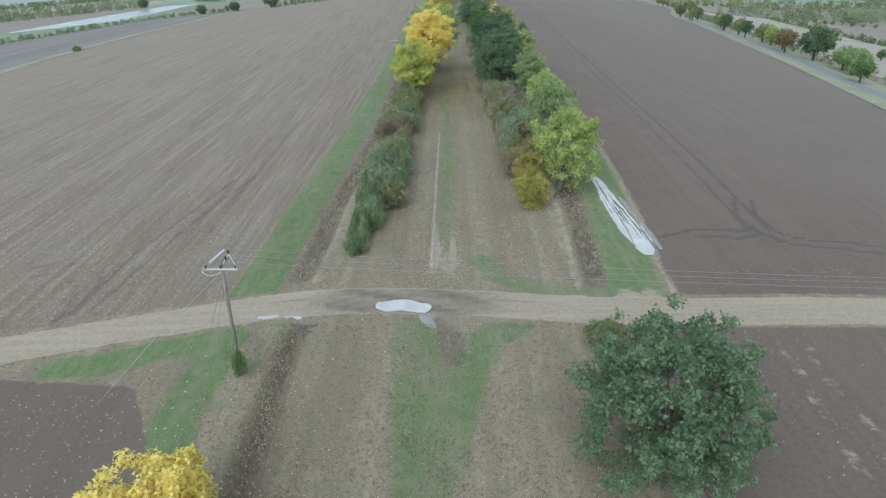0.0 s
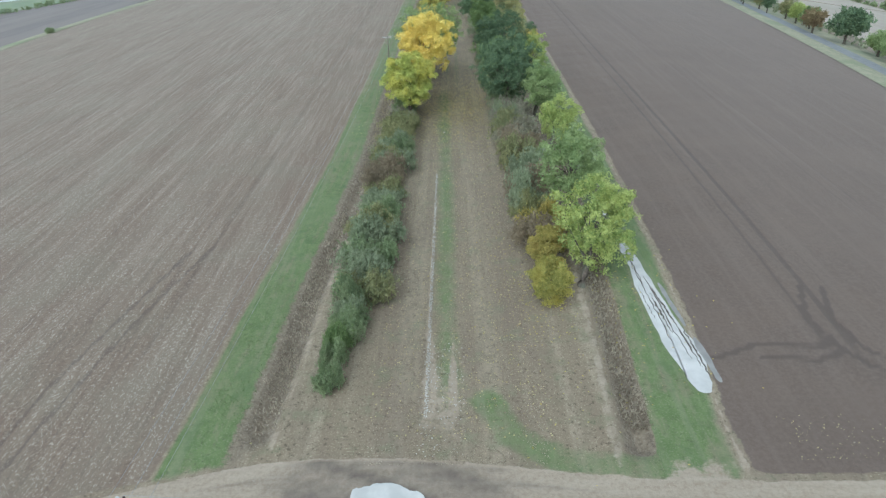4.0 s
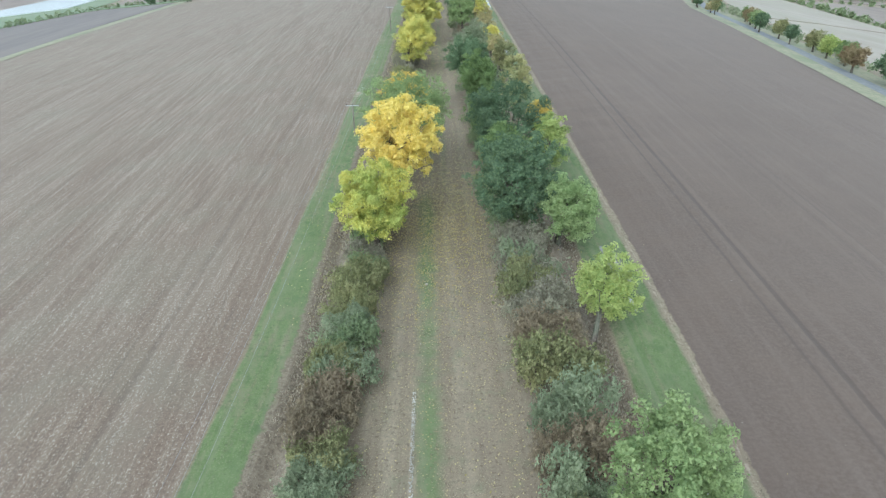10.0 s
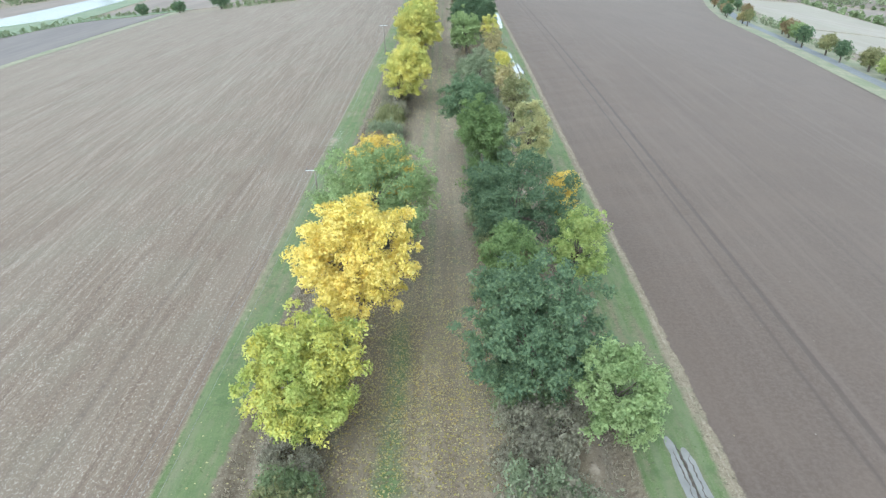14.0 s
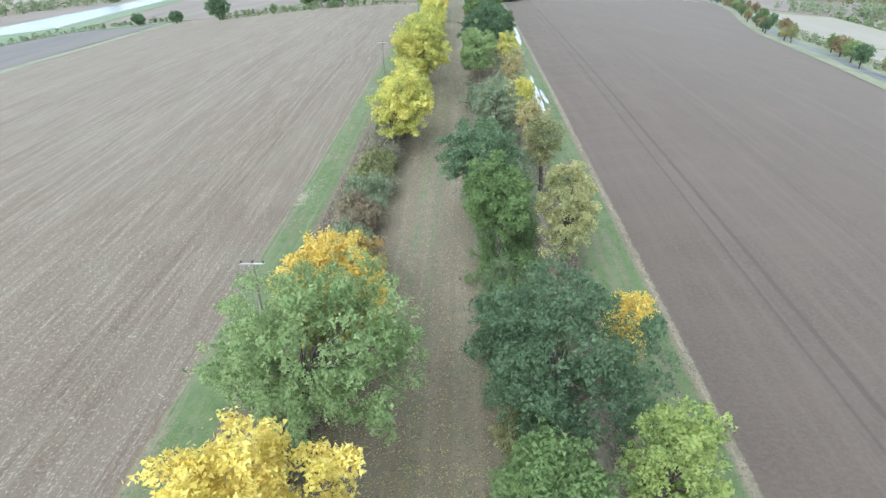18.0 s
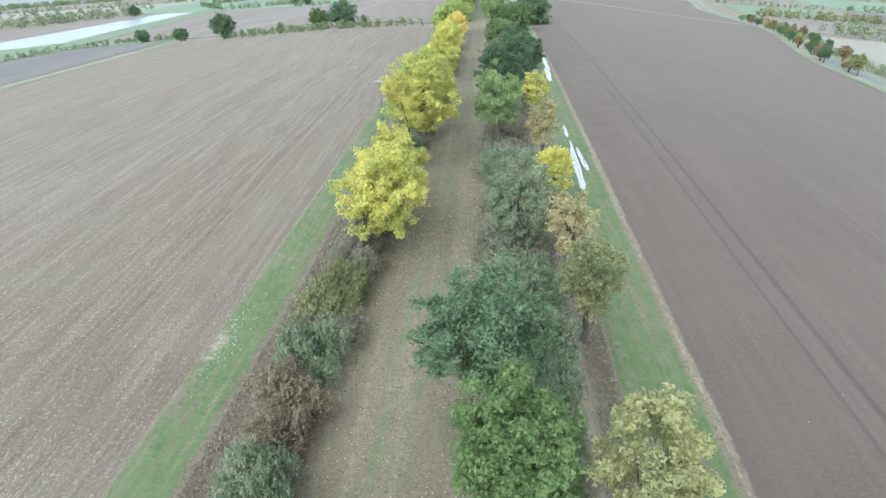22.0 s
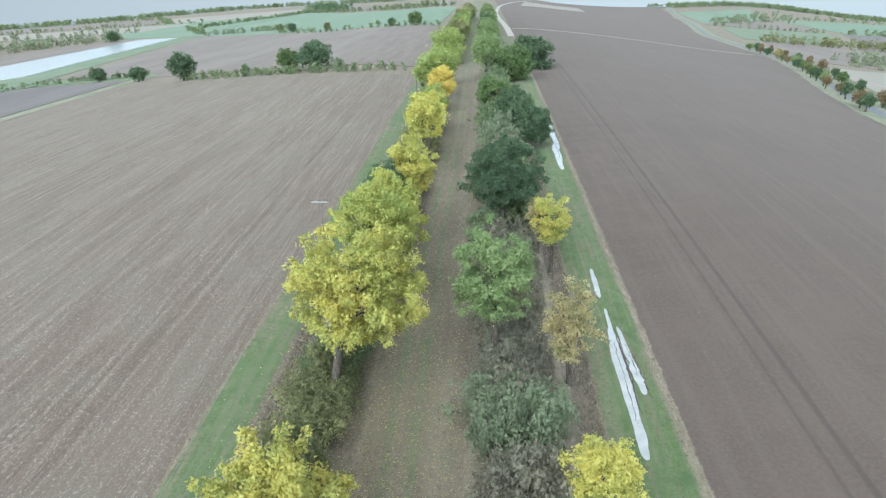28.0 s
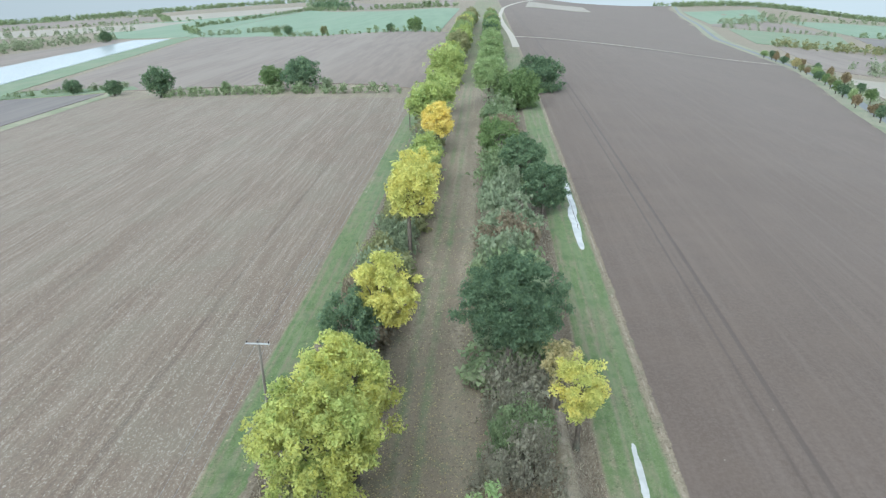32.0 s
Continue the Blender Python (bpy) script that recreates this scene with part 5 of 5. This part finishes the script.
far_tree(-165, 770, 4.0, 9.0, "oak", "dark tree in the far hedge", group=HG)
far_tree(-185, 800, 4.0, 8.0, "bramble", "dark tree in the far hedge", group=HG)
far_tree(-408, 905, 7.0, 12.0, "oak", "dark tree beyond the flood water", group=HG)

far_tree(110, 178, 3.4, 6.6, "deep", "small round green tree on the road verge")
far_tree(119, 196, 4.2, 8.0, "green", "pale green tree beside the road")
far_tree(121, 206, 4.0, 7.6, "green", "pale green tree beside the road")
far_tree(120, 222, 6.2, 11.0, "oak", "big dark green tree beside the road")
far_tree(118, 238, 3.8, 8.0, "russet", "orange autumn tree on the road verge")
far_tree(123, 250, 3.6, 7.4, "deep", "green tree beside the road")
far_tree(124, 262, 3.6, 7.4, "lime", "yellow-green tree beside the road")
far_tree(126, 274, 3.6, 7.2, "olive", "yellowish tree beside the road")
far_tree(124, 286, 2.6, 7.6, "oak", "narrow dark tree beside the road")
far_tree(127, 300, 3.4, 7.6, "olive", "olive tree beside the road")
far_tree(126, 314, 3.0, 8.0, "oak", "dark narrow conifer beside the road")
far_tree(131, 328, 3.6, 7.6, "green", "pale green tree beside the road")
far_tree(136, 344, 3.8, 7.2, "russet", "russet tree beside the road")
gr = np.random.default_rng(31)
ROADKINDS = (("olive", "olive tree beside the road"), ("russet", "russet autumn tree beside the road"), ("straw", "pale yellow tree beside the road"), ("deep", "green tree beside the road"), ("oak", "dark tree beside the road"), ("russet", "russet autumn tree beside the road"), ("green", "pale green tree beside the road"))
for k in range(34):
    y = 357 + k * 12.0 + gr.normal(0, 2)
    leaf, text = ROADKINDS[int(gr.integers(len(ROADKINDS)))]
    off = 5.0 if k % 3 else 16.0
    far_tree(float(road_edge(y)) + off + gr.normal(0, 1.2), y, gr.uniform(1.8, 3.3), gr.uniform(4.6, 7.8), leaf, text, 400 + k)
far_tree(190, 262, 5.5, 10.0, "oak", "dark oak standing alone in the pale field")
far_tree(172, 268, 2.0, 4.6, "oak", "small dark tree in the pale field")
far_tree(250, 320, 6.0, 10.0, "oak", "dark oak in the far hedge")
thicket("hedge", "scrubby hedge along the far side of the road", [(104, 100), (118, 160), (126, 220), (138, 330), (148, 395), (170, 470), (200, 560), (226, 655), (242, 760)], 5, 4.0, 2.6, "grey", 260, 0.7, 60, 0.5)

# the avenue goes on, smaller and smaller, to its far end
ga = np.random.default_rng(8)
for k in range(26):
    y = 424 + k * 11.5
    leaf = ("olive", "lime", "green", "turning", "olive", "lime")[int(ga.integers(6))]
    far_tree(-7.5 + ga.normal(0, 0.8), y, ga.uniform(3.8, 5.4), ga.uniform(8.5, 11.5), leaf, "yellow-green maple far along the avenue", 500 + k, "trees of the avenue")
    leaf = ("deep", "green", "oak", "olive", "green")[int(ga.integers(5))]
    far_tree(7.5 + ga.normal(0, 0.8), y + 5, ga.uniform(3.6, 5.2), ga.uniform(8.5, 11.0), leaf, "green tree far along the avenue", 540 + k, "trees of the avenue")
thicket("hedge", "far end of the avenue hedges", [(8.6, 360), (9, 560)], 5, 2.4, 3.6, "grey", 261, 0.6, 60)
thicket("hedge", "far end of the avenue hedges", [(-7, 336), (-8, 560)], 4, 2.4, 3.2, "olive", 262, 0.6, 60)


# ---- fallen leaves and small litter ----
def litter(name, label, n, x0, x1, y0, y1, leaf, seed, size=0.13, about=None):
    """Fallen leaves lying on the ground; about: thicker round this place."""
    g = np.random.default_rng(seed)
    if about:
        x, y = g.normal(about[0], (x1 - x0) / 4, n), g.normal(about[1], (y1 - y0) / 4, n)
    else:
        x, y = g.uniform(x0, x1, n), g.uniform(y0, y1, n)
    p = np.column_stack([x, y, land(x, y) + 0.05 + 0.04 * g.random(n)])
    a = g.uniform(0, 6.3, n)
    s = size * g.uniform(0.6, 1.4, n)[:, None]
    t = np.column_stack([np.cos(a), np.sin(a), g.normal(0, 0.25, n)]) * s * 0.5
    b = np.column_stack([-np.sin(a), np.cos(a), g.normal(0, 0.25, n)]) * s * 0.35
    q = np.stack([p - t, p - b, p + t, p + b], 1).reshape(-1, 3)
    return tagged(new(name, mesh_of(name, q, np.arange(4 * n).reshape(-1, 4), LEAF[leaf])), label, "straw" if name == "straw" else "fallen leaves", kind="stuff")


for i, (x, y, n, leaf) in enumerate(((-3, 113, 2600, "straw"), (-1, 124, 4200, "straw"), (1, 118, 4200, "amber"), (1.5, 112, 4000, "rust"), (0, 128, 3000, "straw"), (-2, 145, 1800, "straw"), (-3, 200, 2200, "straw"), (-1, 218, 2200, "straw"), (-2, 236, 1600, "straw"), (9, 66, 900, "amber"), (-11, 24, 700, "straw"))):
    litter("fallen_leaves", "yellow and brown leaves fallen on the grass ride", n, x - 9, x + 9, y - 16, y + 16, leaf, 600 + i, 0.14, (x, y))
litter("fallen_leaves", "brown leaves scattered along the ride", 9000, -6, 6.5, 48, 320, "rust", 620, 0.14)
litter("fallen_leaves", "pale straw scattered along the ride", 9000, -6, 6.5, 48, 300, "straw", 621, 0.12)
for y in range(50, 92, 3):
    litter("chalk_crumbs", "white chalk crumbs in a wheel line of the ride", 130, -1.98, -1.72, y, y + 3, "chalk", 640 + y, 0.09)
litter("chalk_crumbs", "pale chalk crumbs trodden into the ride's mouth", 220, -2.4, 0.8, 46.5, 58, "chalk", 639, 0.1)

litter("chalk_crumbs", "pale chalk crumbs in a bare patch of the verge", 240, -15.6, -13.4, 173, 184, "chalk", 641, 0.1, (-14.4, 178.5))


def stone(x, y, r, label):
    g = np.random.default_rng(int(y))
    bm = bmesh.new()
    bmesh.ops.create_icosphere(bm, subdivisions=2, radius=r)
    for v in bm.verts:
        v.co = v.co * (1 + 0.2 * g.normal()) * 1.0
        v.co.z *= 0.6
    me = bpy.data.meshes.new("stone")
    bm.to_mesh(me)
    bm.free()
    me.materials.append(PALE)
    ob = tagged(new("stone", me), label, "stone", "pale stones on the ride")
    ob.matrix_basis = pose(x, y, ground_z(x, y) + r * 0.35)
    return ob


stone(-1.1, 107.4, 0.16, "pale flat stone lying on the ride")
stone(3.0, 108.8, 0.08, "small white stone lying on the ride")
stone(-1.5, 98.0, 0.07, "small pale stone on the ride")
stone(3.2, 149.0, 0.08, "small pale stone on the ride")
stone(-5.2, 142.6, 0.09, "small pale stone by the hedge foot")


# ---- standing grass and dead stalks ----
STALK = leaf_material("dead_stalks", ((0.28, 0.235, 0.175), (0.4, 0.345, 0.26), (0.56, 0.49, 0.37)))


def tufts(name, label, n, x0, x1, y0, y1, h, material, seed, drift=None):
    """Tufts of three upright blades scattered over a strip, thinned in patches."""
    g = np.random.default_rng(seed)
    x, y = g.uniform(x0, x1, n), y0 + (y1 - y0) * g.random(n) ** 1.25
    keep = wave(x * 2 + y, seed, 2.1) + wave(y, seed + 1, 5.0) + g.normal(0, 0.5, n) > -0.25
    x, y = x[keep], y[keep]
    n = len(x)
    sh = drift(y) if drift else 0.0
    p = np.column_stack([x + sh, y, land(x, y) - 0.22 * (h > 0.2)])
    out = []
    for _ in range(3):
        a = g.uniform(0, 6.3, n)
        side = np.column_stack([np.cos(a), np.sin(a), np.zeros(n)]) * (0.02 + 0.09 * h)
        lean = np.column_stack([g.normal(0, 0.45, n), g.normal(0, 0.45, n), np.ones(n)]) * (h * g.uniform(0.5, 1.3, n))[:, None]
        out.append(np.stack([p - side, p + side, p + lean], 1))
    q = np.concatenate(out).reshape(-1, 3)
    return tagged(new(name, mesh_of(name, q, np.arange(len(q)).reshape(-1, 3), material)), label, "grass", kind="stuff")


tufts("dead_stalks", "dead brown stalks standing along the western ditch", 11000, -12.6, -10.2, 47, 300, 0.26, STALK, 701, west_shift)
tufts("dead_stalks", "dead brown stalks standing along the eastern ditch", 11000, 12.2, 14.6, 49, 300, 0.26, STALK, 702, lambda y: 0.5 - 2.2 * np.exp(-np.maximum(y - 47.0, 0.0) / 30.0))
tufts("dry_grass_tufts", "short dry grass tufts on the ride", 22000, -5.5, 6, 46, 250, 0.09, STALK, 707)
tufts("dry_grass_tufts", "short dry grass tufts south of the track", 17000, -16, 15, 14, 41, 0.13, STALK, 708)
tufts("dead_stalks", "dead brown growth along the southern ditch", 1100, -13.0, -10.4, 12, 40.5, 0.24, STALK, 709)
BLADE = leaf_material("grass_blades", ((0.115, 0.165, 0.06), (0.165, 0.215, 0.085), (0.24, 0.26, 0.135)))
tufts("grass_tufts", "green grass tufts along the western verge", 9000, -16.2, -12.7, 47, 290, 0.08, BLADE, 711, west_shift)
tufts("grass_tufts", "green grass tufts along the eastern verge", 2500, 15.0, 16.0, 76, 290, 0.08, BLADE, 712, east_shift)
tufts("grass_tufts", "green grass tufts along the eastern field edge", 2500, 19.0, 20.0, 76, 290, 0.08, BLADE, 719, east_shift)
tufts("grass_tufts", "green grass tufts where the wheel lines part", 3000, -4.4, 1.6, 12, 40, 0.1, BLADE, 715)
litter("straw", "pale straw scattered over the bare brown field", 1800, -46, -19.5, 10, 33, "straw", 716, 0.11)
litter("straw", "pale straw scattered over the bare brown field", 500, 16, 46, 10, 40, "straw", 717, 0.09)
litter("straw", "pale straw and clods along the field's edge", 420, 21, 46, 46.2, 50, "straw", 718, 0.09)
